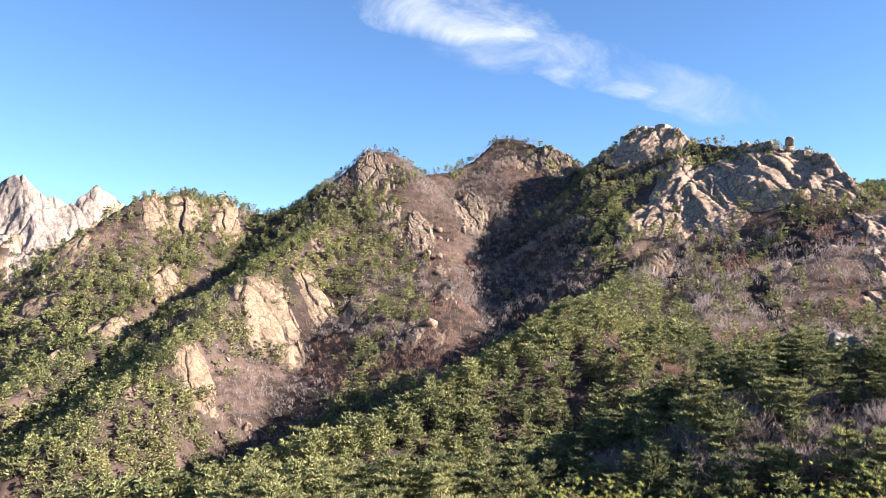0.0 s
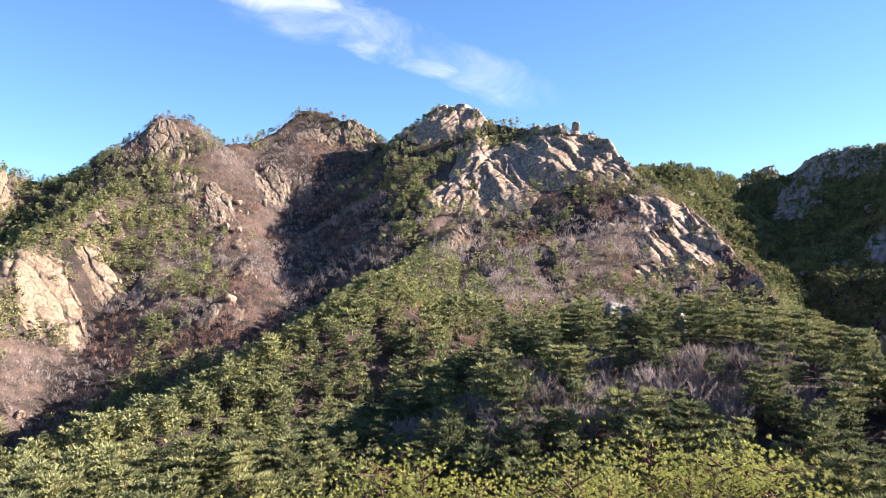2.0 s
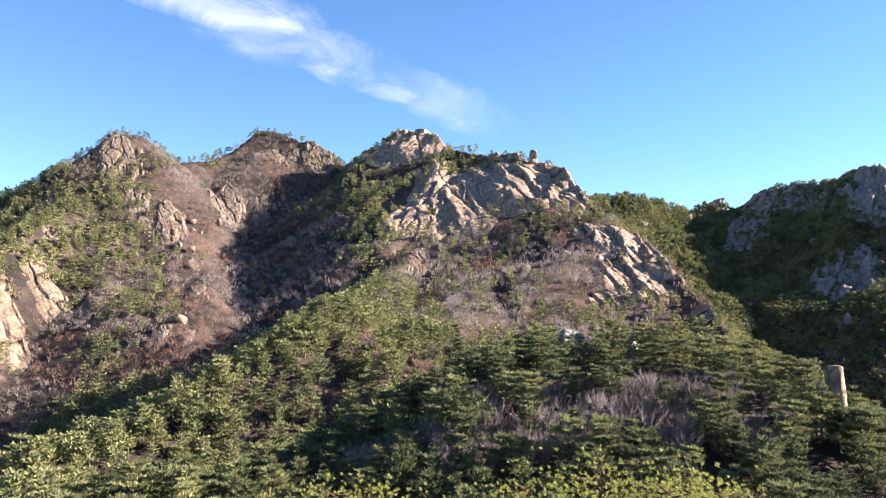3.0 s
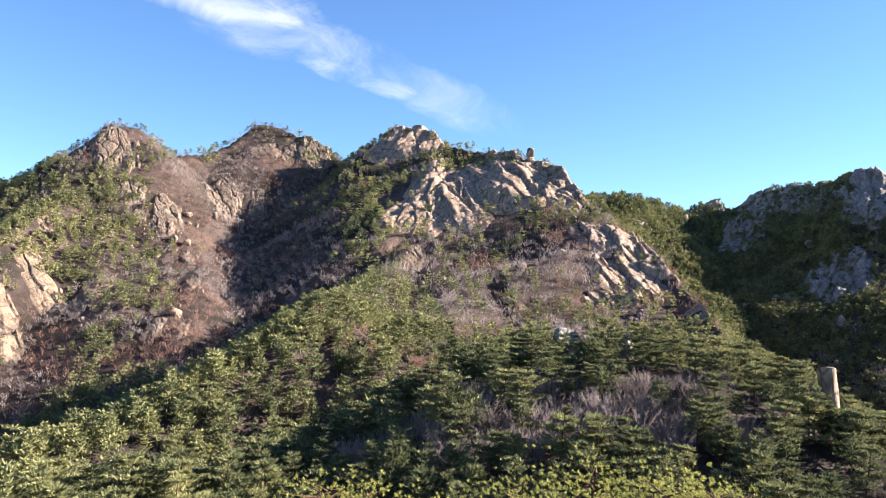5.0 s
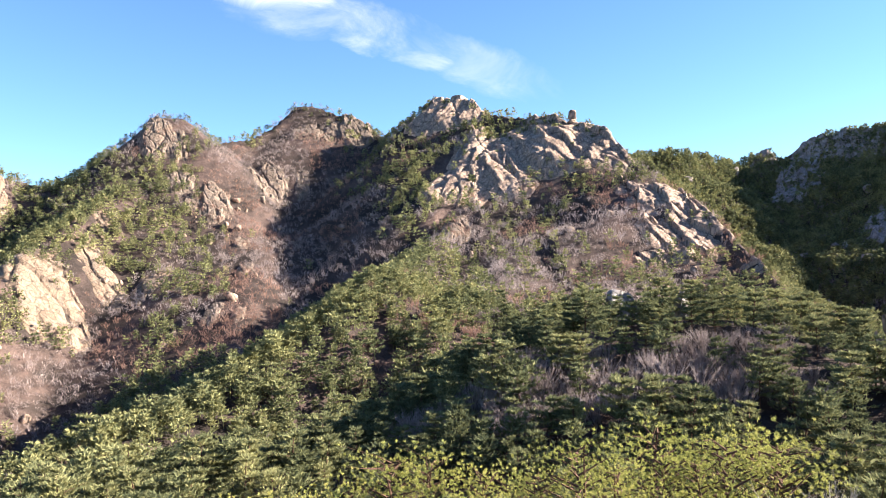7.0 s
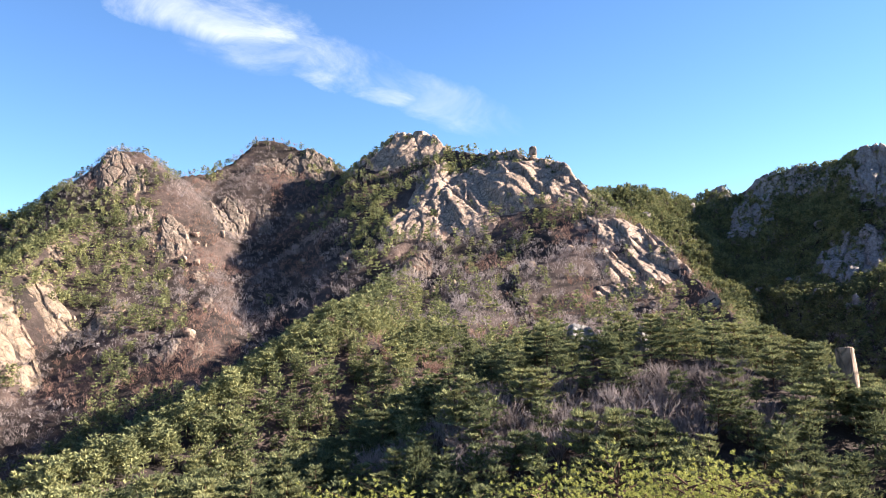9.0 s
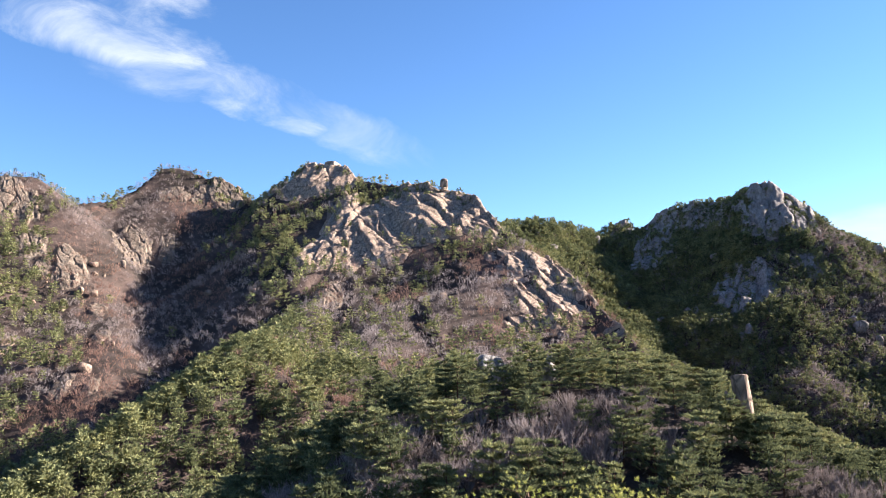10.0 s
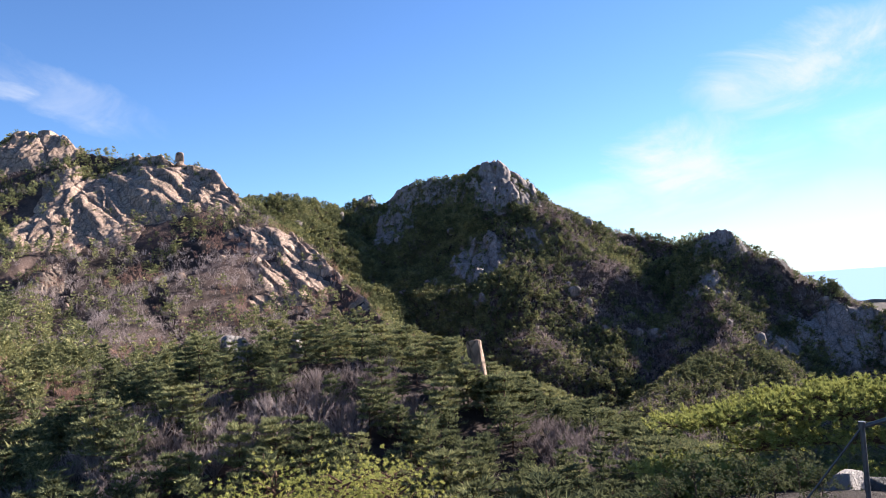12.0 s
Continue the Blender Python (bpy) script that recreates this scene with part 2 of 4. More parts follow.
def fbm(x, y, octaves=4, seed=0):
    """Fractal noise, about -1 to 1."""
    total, amp = 0.0, 0.5
    for k in range(octaves):
        total = total + amp * (value_noise(x * 2 ** k + 17.3 * k, y * 2 ** k - 9.1 * k, seed + k) * 2 - 1)
        amp *= 0.5
    return total


def ridged(x, y, octaves=3, seed=0):
    total, amp = 0.0, 0.5
    for k in range(octaves):
        total = total + amp * (1 - np.abs(value_noise(x * 2 ** k + 5.7 * k, y * 2 ** k + 3.3 * k, seed + k) * 2 - 1) * 2)
        amp *= 0.5
    return total


# stretches of bare granite: x, y, radius
BARE_ROCK = [(-640, 1215, 140), (-740, 1215, 150), (-560, 1085, 90), (-660, 1000, 60), (745, 700, 22), (720, 770, 20), (800, 300, 26), (772, 420, 16)]


def in_spots(x, y, spots):
    inside = np.full(np.shape(x), -1.0)
    for sx, sy, sr in spots:
        inside = np.maximum(inside, 1 - np.hypot(x - sx, y - sy) / sr)
    return inside


def bareness(x, y):
    """Above 0 where the granite is bare."""
    return in_spots(x, y, BARE_ROCK) + 0.9 * fbm(x / 16, y / 16, 3, 71) - 0.05


def land(x, y):
    """Height of the land at x, y (arrays)."""
    x, y = np.asarray(x, float), np.asarray(y, float)
    best, drop = np.full(x.shape, FLOOR), np.full(x.shape, 40.0)
    crag = np.clip(0.9 + 1.2 * fbm(x / 70, y / 70, 2, 61), 0.2, 1.6)
    for name, (slope_left, slope_right), cliff, w, crest in RIDGES:
        steep, nearest = np.full(x.shape, slope_left), np.full(x.shape, 1e9)
        parts = []
        for (ax, ay, az), (bx, by, bz) in zip(crest, crest[1:]):
            ux, uy = bx - ax, by - ay
            t = np.clip(((x - ax) * ux + (y - ay) * uy) / (ux * ux + uy * uy), 0, 1)
            d = np.hypot(x - ax - t * ux, y - ay - t * uy)
            parts.append((d, az + t * (bz - az)))
            if slope_left != slope_right:
                closer = d < nearest
                steep = np.where(closer, np.where(ux * (y - ay) - uy * (x - ax) > 0, slope_left, slope_right), steep)
                nearest = np.minimum(d, nearest)
        for d, top_z in parts:
            fall = steep * (np.sqrt(d * d + w * w) - w)
            if cliff:
                fall = fall + cliff * crag * (1 - np.exp(-d / cliff))
            z = top_z - fall
            up = z > best
            best, drop = np.where(up, z, best), np.where(up, fall, drop)
    r = np.hypot(x, y)
    far = np.clip((r - 20) / 400, 0, 1)
    loose = np.clip(drop / 22, 0.1, 1)
    rough = 12 * fbm(x / 110, y / 110, 3, 3) + 5 * ridged(x / 80, y / 80, 2, 9) + 1.0 * fbm(x / 12, y / 12, 3, 21)
    joints = np.clip(bareness(x, y) * 2, 0, 1) * (2.0 * ridged(x / 17, y / 17, 3, 91) - 1.0)
    joints = joints + np.clip(bareness(x, y) * 2, 0, 1) * np.clip((r - 900) / 100, 0, 1) * (16 * ridged(x / 60, y / 90, 3, 95) - 6)
    return best + joints + rough * loose * far + 0.5 * fbm(x / 6, y / 6, 3, 40) * np.clip(r / 15, 0, 1)


def unit(v):
    return v / np.maximum(np.linalg.norm(v, axis=-1, keepdims=True), 1e-9)


def quick_mesh(name, verts, faces, mat, smooth=False):
    """A mesh from arrays; faces all have the same number of corners."""
    me = bpy.data.meshes.new(name)
    verts, faces = np.asarray(verts, np.float32), np.asarray(faces, np.int32)
    k = faces.shape[1]
    me.vertices.add(len(verts))
    me.vertices.foreach_set("co", verts.ravel())
    me.loops.add(faces.size)
    me.loops.foreach_set("vertex_index", faces.ravel())
    me.polygons.add(len(faces))
    me.polygons.foreach_set("loop_start", np.arange(0, faces.size, k, dtype=np.int32))
    if smooth:
        me.polygons.foreach_set("use_smooth", np.ones(len(faces), bool))
    me.update(calc_edges=True)
    me.materials.append(mat)
    return me


# the ground is one sheet, finest where the valley is
AZ = np.radians(np.concatenate([np.arange(-36, 74, 0.25), np.arange(74, 324, 3.0)]))
RAD = np.concatenate([np.linspace(0.02, 60, 44), np.arange(61.4, 130, 1.4), np.arange(132, 280, 2.5), np.arange(283, 720, 3.6), np.arange(724, 1120, 6.0), np.arange(1128, 1520, 9.0), np.geomspace(1560, 4800, 16)])
A, R = np.meshgrid(AZ, RAD)
GX, GY = R * np.sin(A), R * np.cos(A)
GZ = land(GX, GY)
rows, cols = A.shape
idx = np.arange(rows * cols).reshape(rows, cols)
right = np.roll(idx, -1, axis=1)
quads = np.stack([idx[:-1], right[:-1], right[1:], idx[1:]], -1).reshape(-1, 4)[:, ::-1]
ground = new("ground", quick_mesh("ground", np.stack([GX, GY, GZ], -1).reshape(-1, 3), quads, GROUND, True))
ground.data.materials.append(GRANITE)
fx, fy = (0.25 * (q[:-1] + np.roll(q, -1, 1)[:-1] + np.roll(q, -1, 1)[1:] + q[1:]) for q in (GX, GY))
ground.data.polygons.foreach_set("material_index", ((bareness(fx, fy) > 0) & (np.hypot(fx, fy) > 700)).astype(np.int32).ravel())
tagged(ground, "steep granite hillside with brown leaf litter", "ground", kind="structure")

# hills far off beyond the valley's mouth: a strip with haze painted as glow
HAZE = bpy.data.materials.new("hills_haze_glow")
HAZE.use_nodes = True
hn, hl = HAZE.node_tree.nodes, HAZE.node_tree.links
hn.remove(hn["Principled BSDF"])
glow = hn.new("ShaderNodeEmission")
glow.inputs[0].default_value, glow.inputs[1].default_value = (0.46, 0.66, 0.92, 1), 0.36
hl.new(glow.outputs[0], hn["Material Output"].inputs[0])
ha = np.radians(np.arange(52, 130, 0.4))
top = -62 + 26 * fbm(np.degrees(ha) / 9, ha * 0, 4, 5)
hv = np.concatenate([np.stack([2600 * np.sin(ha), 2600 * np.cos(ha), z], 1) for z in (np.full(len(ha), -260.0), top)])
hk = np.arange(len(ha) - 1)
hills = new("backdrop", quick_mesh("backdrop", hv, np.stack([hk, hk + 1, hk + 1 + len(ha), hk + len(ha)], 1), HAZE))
tagged(hills, "far hills as an upright strip, haze painted as blue glow", "backdrop", kind="structure")


# ---- rock ----
LEFT_SLABS = [  # x, y, width, length down the slope
    (-102, 448, 39, 72),
    (-79, 476, 19, 60),
    (-52, 468, 17, 44),
    (-121, 374, 22, 42),
    (-186, 516, 24, 38),
    (-196, 452, 31, 46),
    (-214, 572, 20, 38),
    (-195, 584, 32, 35),
    (-169, 598, 23, 47),
    (-85, 520, 10, 26),
    (-257, 527, 30, 37),
    (-254, 480, 36, 17),
    (-214, 424, 17, 13),
    (-136, 341, 11, 14),
]
FACE_ROCKS = [  # x, y, width, length down the slope
    (-42, 575, 23, 24),
    (-17, 558, 25, 36),
    (21, 611, 29, 43),
    (0, 514, 12, 18),
    (1, 470, 12, 21),
    (-16, 413, 10, 23),
    (-3, 402, 8, 20),
    (58, 672, 30, 18),
    (84, 668, 34, 24),
    (99, 670, 30, 34),
    (-62, 612, 26, 40),
    (-46, 606, 18, 30),
    (118, 424, 19, 38),
    (5, 218, 5, 4),
    (-38, 404, 8, 20),
    (-32, 558, 12, 17),
    (47, 608, 12, 30),
]
MASSIF = [  # x, y, width, length down the slope
    (187, 501, 59, 116),
    (218, 481, 70, 66),
    (159, 511, 43, 122),
    (130, 483, 40, 46),
    (234, 451, 34, 35),
    (170, 603, 64, 46),
    (195, 469, 63, 28),
    (145, 601, 36, 25),
    (236, 476, 47, 36),
    (160, 467, 47, 29),
]
EAST_SLABS = [  # x, y, width, length down the slope
    (224, 381, 39, 37),
    (212, 340, 44, 53),
    (221, 297, 14, 15),
    (218, 403, 23, 19),
    (185, 325, 22, 16),
    (233, 362, 28, 36),
]
RIGHT_CRAGS = [  # x, y, width, length down the slope
    (748, 691, 104, 85),
    (717, 757, 107, 61),
    (689, 809, 62, 64),
    (643, 782, 67, 98),
    (642, 639, 73, 97),
    (655, 860, 35, 58),
    (773, 417, 58, 46),
    (800, 297, 106, 68),
    (847, 441, 70, 53),
    (747, 324, 42, 45),
    (717, 614, 42, 33),
]


LEFT_PEAKS = [  # x, y, width, length down the slope
    (-664, 1211, 111, 103),
    (-532, 1058, 95, 88),
    (-649, 1171, 98, 100),
    (-521, 1022, 84, 71),
    (-588, 1290, 72, 70),
    (-687, 1204, 71, 86),
    (-529, 997, 74, 56),
]


def ball(subdivisions):
    bm = bmesh.new()
    bmesh.ops.create_icosphere(bm, subdivisions=subdivisions, radius=1.0)
    v = np.array([p.co for p in bm.verts])
    f = np.array([[p.index for p in q.verts] for q in bm.faces])
    bm.free()
    return v, f


BALLS = {k: ball(k) for k in (2, 3, 4, 5)}


def noise3(p, seed):
    """Cheap solid noise from three sheets of plane noise."""
    return (fbm(p[:, 0], p[:, 1], 3, seed) + fbm(p[:, 1] + 40, p[:, 2], 3, seed + 5) + fbm(p[:, 2] + 80, p[:, 0], 3, seed + 9)) / 1.7


def rock_mesh(name, w, d, h, mat, cuts=24, grooves=0.06, fine=4, blocky=0.5, seed=0):
    """A weathered granite block: a ball cut by joint planes, with grooves that run up and down."""
    g = np.random.default_rng(seed)
    v, f = BALLS[fine]
    v = np.sign(v) * np.abs(v) ** blocky
    n = unit(g.normal(size=(cuts, 3)) * np.array([1, 1, 0.6]))
    for k in range(cuts):
        over = np.maximum(v @ n[k] - g.uniform(0.5, 0.95), 0)
        v = v - over[:, None] * n[k]
    out = unit(v)
    flute = ridged(v[:, 0] * 4.5 + g.uniform(0, 50), v[:, 2] * 0.7 + v[:, 1] * 1.5, 3, seed % 50)
    lump = noise3(v * 1.7 + g.uniform(0, 60, 3), seed % 40)
    crumb = noise3(v * 7 + g.uniform(0, 60, 3), seed % 30)
    v = v + out * (grooves * flute + 0.05 * lump + 0.03 * crumb)[:, None]
    return quick_mesh(name, v * np.array([w / 2, d / 2, h / 2]), f, mat, False)


def cells(x, y, seed):
    """Jittered cells: distance to the nearest and the next centre, the cell's own number, and the offset from its centre."""
    ix, iy = np.floor(x), np.floor(y)
    f1, f2 = np.full(x.shape, 9.0), np.full(x.shape, 9.0)
    own, ox, oy = np.zeros(x.shape), np.zeros(x.shape), np.zeros(x.shape)
    for dx in (-1, 0, 1):
        for dy in (-1, 0, 1):
            cx, cy = ix + dx, iy + dy
            px, py = cx + lattice(cx, cy, seed), cy + lattice(cx, cy, seed + 1)
            d = np.hypot(x - px, y - py)
            near = d < f1
            f2 = np.where(near, f1, np.minimum(f2, d))
            own, ox, oy = np.where(near, lattice(cx, cy, seed + 2), own), np.where(near, x - px, ox), np.where(near, y - py, oy)
            f1 = np.where(near, d, f1)
    return f1, f2, own, ox, oy


def rock_face(name, x0, y0, w, l, mat, label, group, lift=0.22, block=0.3, seed=0, stretch=2.8, dip=0.0, shear=0.0):
    """Bare jointed rock standing out of the hillside: blocks split by joints that run down the slope, with an uneven outline."""
    e = 12.0
    gx = on_land(x0 + e, y0) - on_land(x0 - e, y0)
    gy = on_land(x0, y0 + e) - on_land(x0, y0 - e)
    k = math.hypot(gx, gy) + 1e-6
    # up the slope, but turned part of the way to face the camera
    ax, ay = gx / k + 0.8 * x0 / math.hypot(x0, y0), gy / k + 0.8 * y0 / math.hypot(x0, y0)
    k = math.hypot(ax, ay)
    ax, ay = ax / k, ay / k
    step = max(min(w, l) / 60, 0.35)
    u, v = np.meshgrid(np.arange(-0.75 * w, 0.75 * w, step), np.arange(-0.75 * l, 0.75 * l, step * 1.15))
    x, y = x0 + u * ay + v * ax, y0 - u * ax + v * ay
    body = 1 - np.abs(2 * u / w) ** 2.4 - np.abs(2 * v / l) ** 2.4 + 0.75 * fbm(u / w * 4.5 + seed, v / l * 3.5, 4, seed % 91)
    m = np.clip(body * 1.6, 0, 1)
    small = min(w, l)
    s1, s2 = small * block, small * block * 0.36
    bend = 0.35 * fbm(u / small * 2, v / small * 2, 3, seed % 77)
    f1, f2, own, ox, oy = cells((u + shear * v) / s1 + bend, v / (s1 * stretch) + 0.35 * u / s1 + bend, seed)
    g1, g2, mine, px, py = cells((u + shear * v) / s2 + bend * 2, v / (s2 * stretch * 0.9), seed + 7)
    rise = lift * small * (0.35 + 0.65 * m) * m ** 0.6
    rise = rise + lift * small * m * (0.30 * (own - 0.5) + 0.25 * oy * (own - 0.35) + 0.45 * ox * (lattice(np.floor(own * 999), np.zeros_like(own), 5) - 0.5))
    rise = rise + lift * small * m * (0.12 * (mine - 0.5) + 0.14 * px * (mine - 0.5) + 0.12 * py * (own - 0.5)) + 0.015 * small * m * fbm(u / s2 * 2, v / s2 * 2, 3, seed % 53)
    rise = rise - lift * small * m * (0.42 * np.exp(-((f2 - f1) / 0.07) ** 2) + 0.14 * np.exp(-((g2 - g1) / 0.08) ** 2))
    rise = rise - dip * m * (s1 * ox + 0.5 * s2 * px)
    z = land(x, y) + np.where(body > 0, rise, body * small * 0.5) - 0.2
    n, c = x.shape
    i = np.arange(n * c).reshape(n, c)
    q = np.stack([i[:-1, :-1], i[:-1, 1:], i[1:, 1:], i[1:, :-1]], -1)
    seen = (body[:-1, :-1] > -0.25) | (body[1:, 1:] > -0.25)
    q = q[seen]
    foot = np.array((x0, y0, on_land(x0, y0)))
    pts = np.stack([x, y, z], -1).reshape(-1, 3) - foot
    top = new(name)
    top.location = foot
    # each jointed block is a piece of its own; slivers join the rest
    number = np.round(own[:-1, :-1][seen] * 65535).astype(int)
    ids, count = np.unique(number, return_counts=True)
    small_ones = set(ids[count < 14].tolist())
    number = np.where(np.isin(number, list(small_ones)), -1, number)
    for one in np.unique(number):
        part_q = q[number == one]
        used, back_i = np.unique(part_q, return_inverse=True)
        piece = new("block" if one >= 0 else "rubble", quick_mesh("block", pts[used], back_i.reshape(-1, 4), mat, True))
        piece.parent = top
        if one < 0:
            tagged(piece, kind="stuff")
    return tagged(top, label, "rock", group)


def rock_faces(name, table, mat, label, group, lift=0.22, block=0.3, stretch=2.8, dip=0.0, shear=lambda x: 0.0):
    for k, (x, y, w, l) in enumerate(table):
        rock_face(name, x, y, w, l, mat, label, group, lift, block, int(abs(x) * 7 + y * 13) % 997, stretch, dip, shear(x))


def on_land(x, y):
    return float(land(np.array([float(x)]), np.array([float(y)]))[0])


rock_faces("granite_slab", LEFT_SLABS, GRANITE_TAN, "sunlit cream granite slab bare on the pine slope", "slabs of the west spurs", 0.09, 0.7, 1.6, 0.1)
rock_faces("rock_outcrop", FACE_ROCKS, GRANITE_BROWN_SHADED, "weathered brown granite outcrop among winter brush, shade in its colour", "outcrops of the main face", 0.15, 0.3, 1.25)
rock_faces("granite_cliff", MASSIF, GRANITE, "tall jointed granite cliff below the ridge", "cliffs of the main ridge", 0.095, 0.25, 2.4, 0.2, lambda x: 0.6 if x > 172 else -0.45)
rock_faces("granite_slab", EAST_SLABS, GRANITE, "pale cracked granite slab on the east spur", "slabs of the east spur", 0.07, 0.34, 1.2, 0.3, lambda x: 0.2)
rock_faces("granite_peak", LEFT_PEAKS, GRANITE_HAZE, "bare pinkish granite peak far beyond the pine ridge", "peaks beyond the west ridge", 0.08, 0.2, 2.4, 0.0, lambda x: 0.4)
rock_faces("granite_crag", RIGHT_CRAGS, GRANITE_HAZE, "granite crag on the far mountain, greyed for haze", "crags of the far mountain", 0.13, 0.22)


def boulder(name, x, y, z, w, d, h, label, mat, yaw=0, tip=0, seed=1, fine=4, group="", blocky=0.7, cuts=14):
    """A block that stands on z."""
    me = rock_mesh(name, w, d, h, mat, cuts=cuts, grooves=0.03, fine=fine, blocky=blocky, seed=seed)
    ob = new(name, me)
    ob.matrix_world = pose(x, y, z + h * 0.42, tip, tip * 0.6, yaw)
    return tagged(ob, label, "rock", group)


# the summit blocks
for k, (x, y, z, w, h) in enumerate([(155, 633, 114, 20, 17), (166, 622, 116, 22, 20), (176, 613, 117, 18, 19), (184, 604, 115, 15, 15), (146, 640, 109, 18, 12), (190, 596, 110, 13, 10)]):
    boulder("summit_block", x, y, z, w, w * 0.8, h, "fluted granite summit block with pale vertical streaks", GRANITE, 17, 4, 100 + k, 4, "blocks of the summit tower")
# two stones, one balanced on the other, on the ridge
balanced = new("balanced_rock")
balanced.location = (231, 509, on_land(231, 509))
tagged(balanced, "two weathered granite boulders balanced on the ridge", "rock")
for nm, w, h, z, sd in (("lower_boulder", 10.0, 6.0, 1.2, 201), ("upper_boulder", 7.5, 8.0, 6.6, 202)):
    ob = new(nm, rock_mesh(nm, w, w * 0.8, h, GRANITE, 10, 0.02, 3, 0.85, sd))
    ob.parent, ob.location = balanced, (0, 0, z)

# broken rock scattered over the slopes, too small to tell apart
def scattered_rock(name, label, n, r0, r1, size, mat):
    g = np.random.default_rng(int(r0))
    r = np.sqrt(g.uniform(r0 * r0, r1 * r1, n * 3))
    a = np.radians(g.uniform(-35, 70, n * 3))
    x, y = r * np.sin(a), r * np.cos(a)
    want = fbm(x / 45, y / 45, 3, 31) + 0.5 * fbm(x / 12, y / 12, 2, 33) + g.uniform(-0.2, 0.2, n * 3)
    best = np.argsort(-want)[:n]
    x, y = x[best], y[best]
    z = land(x, y)
    v, f = BALLS[2]
    vs, fs = [], []
    for k in range(n):
        s = size * min(g.lognormal(0, 0.5), 1.9)
        w = np.sign(v) * np.abs(v) ** 0.6
        for c in unit(g.normal(size=(9, 3))):
            w = w - np.maximum(w @ c - g.uniform(0.5, 0.9), 0)[:, None] * c
        q = Euler(g.uniform(-0.5, 0.5, 2).tolist() + [float(g.uniform(0, 6.3))]).to_matrix()
        w = (w * s * g.uniform(0.5, 1.0, 3) * np.array([1, 1, 1.25])) @ np.array(q).T
        vs.append(w + (x[k], y[k], z[k] + 0.35 * s))
        fs.append(f + k * len(v))
    ob = new(name, quick_mesh(name, np.concatenate(vs), np.concatenate(fs), mat))
    return tagged(ob, label, "rocks", kind="stuff")


scattered_rock("broken_rock", "scattered tan granite blocks on the main mountain", 380, 300, 720, 1.9, GRANITE)
scattered_rock("broken_rock", "scattered granite blocks on the far mountain, greyed for haze", 380, 780, 1120, 4.5, GRANITE_HAZE)


# ---- plants ----
def leaf_material(name, dark, mid, bright, through=0.3):
    m = bpy.data.materials.new(name)
    m.use_nodes = True
    n, l = m.node_tree.nodes, m.node_tree.links
    n.remove(n["Principled BSDF"])
    geo = n.new("ShaderNodeNewGeometry")
    info = n.new("ShaderNodeObjectInfo")
    stand = noise_tex(n, l, 0.045, 4, 0.6)
    add = n.new("ShaderNodeMath")
    add.operation = "MULTIPLY_ADD"
    add.inputs[1].default_value = 0.34
    l.new(geo.outputs["Random Per Island"], add.inputs[0])
    half = n.new("ShaderNodeMath")
    half.operation = "MULTIPLY_ADD"
    half.inputs[1].default_value = 0.2
    l.new(info.outputs["Random"], half.inputs[0])
    l.new(stand, half.inputs[2])
    l.new(half.outputs[0], add.inputs[2])
    c = ramp(n, l, add.outputs[0], [(0.4, dark), (0.75, mid), (1.05, bright)])
    d, tr, mx = n.new("ShaderNodeBsdfDiffuse"), n.new("ShaderNodeBsdfTranslucent"), n.new("ShaderNodeMixShader")
    mx.inputs[0].default_value = through
    l.new(c, d.inputs[0])
    l.new(c, tr.inputs[0])
    l.new(d.outputs[0], mx.inputs[1])
    l.new(tr.outputs[0], mx.inputs[2])
    l.new(mx.outputs[0], n["Material Output"].inputs[0])
    return m


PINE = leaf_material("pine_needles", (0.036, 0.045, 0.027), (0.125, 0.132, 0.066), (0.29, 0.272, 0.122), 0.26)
# brighter, yellower copy of the needles: sunlight is put into the colour
PINE_NEAR = leaf_material("pine_needles_sun_painted", (0.10, 0.118, 0.035), (0.34, 0.335, 0.10), (0.60, 0.54, 0.18), 0.34)
TWIG = leaf_material("bare_twigs", (0.085, 0.068, 0.066), (0.215, 0.17, 0.16), (0.40, 0.325, 0.30), 0.3)
TWIG_PALE = leaf_material("pale_twigs", (0.22, 0.19, 0.15), (0.40, 0.35, 0.28), (0.58, 0.52, 0.44), 0.1)
TWIG_RED = leaf_material("dry_leaf_brush", (0.14, 0.08, 0.06), (0.26, 0.155, 0.12), (0.38, 0.245, 0.19), 0.2)


def make_bark():
    m, n, l, b = material("pine_bark", 0.95, 0.1)
    l.new(ramp(n, l, noise_tex(n, l, 7, 6, 0.7, (1, 1, 0.2)), [(0.3, (0.035, 0.022, 0.016)), (0.6, (0.13, 0.075, 0.05)), (0.8, (0.20, 0.12, 0.08))]), b.inputs["Base Color"])
    bump(n, l, b, noise_tex(n, l, 16, 5, 0.7, (1, 1, 0.3)), 0.8, 0.03)
    return m


BARK = make_bark()
rng = np.random.default_rng(7)


def blades(base, way, length, width):
    """Narrow triangles from base along way; returns corners (n, 3, 3)."""
    n = len(base)
    side = unit(np.cross(way, unit(rng.normal(size=(n, 3)))))
    length, width = np.broadcast_to(length, n)[:, None], np.broadcast_to(width, n)[:, None]
    foot = base - way * length * 0.35
    tip = base + way * length * 0.65
    return np.stack([foot - side * width / 2, foot + side * width / 2, tip], 1)


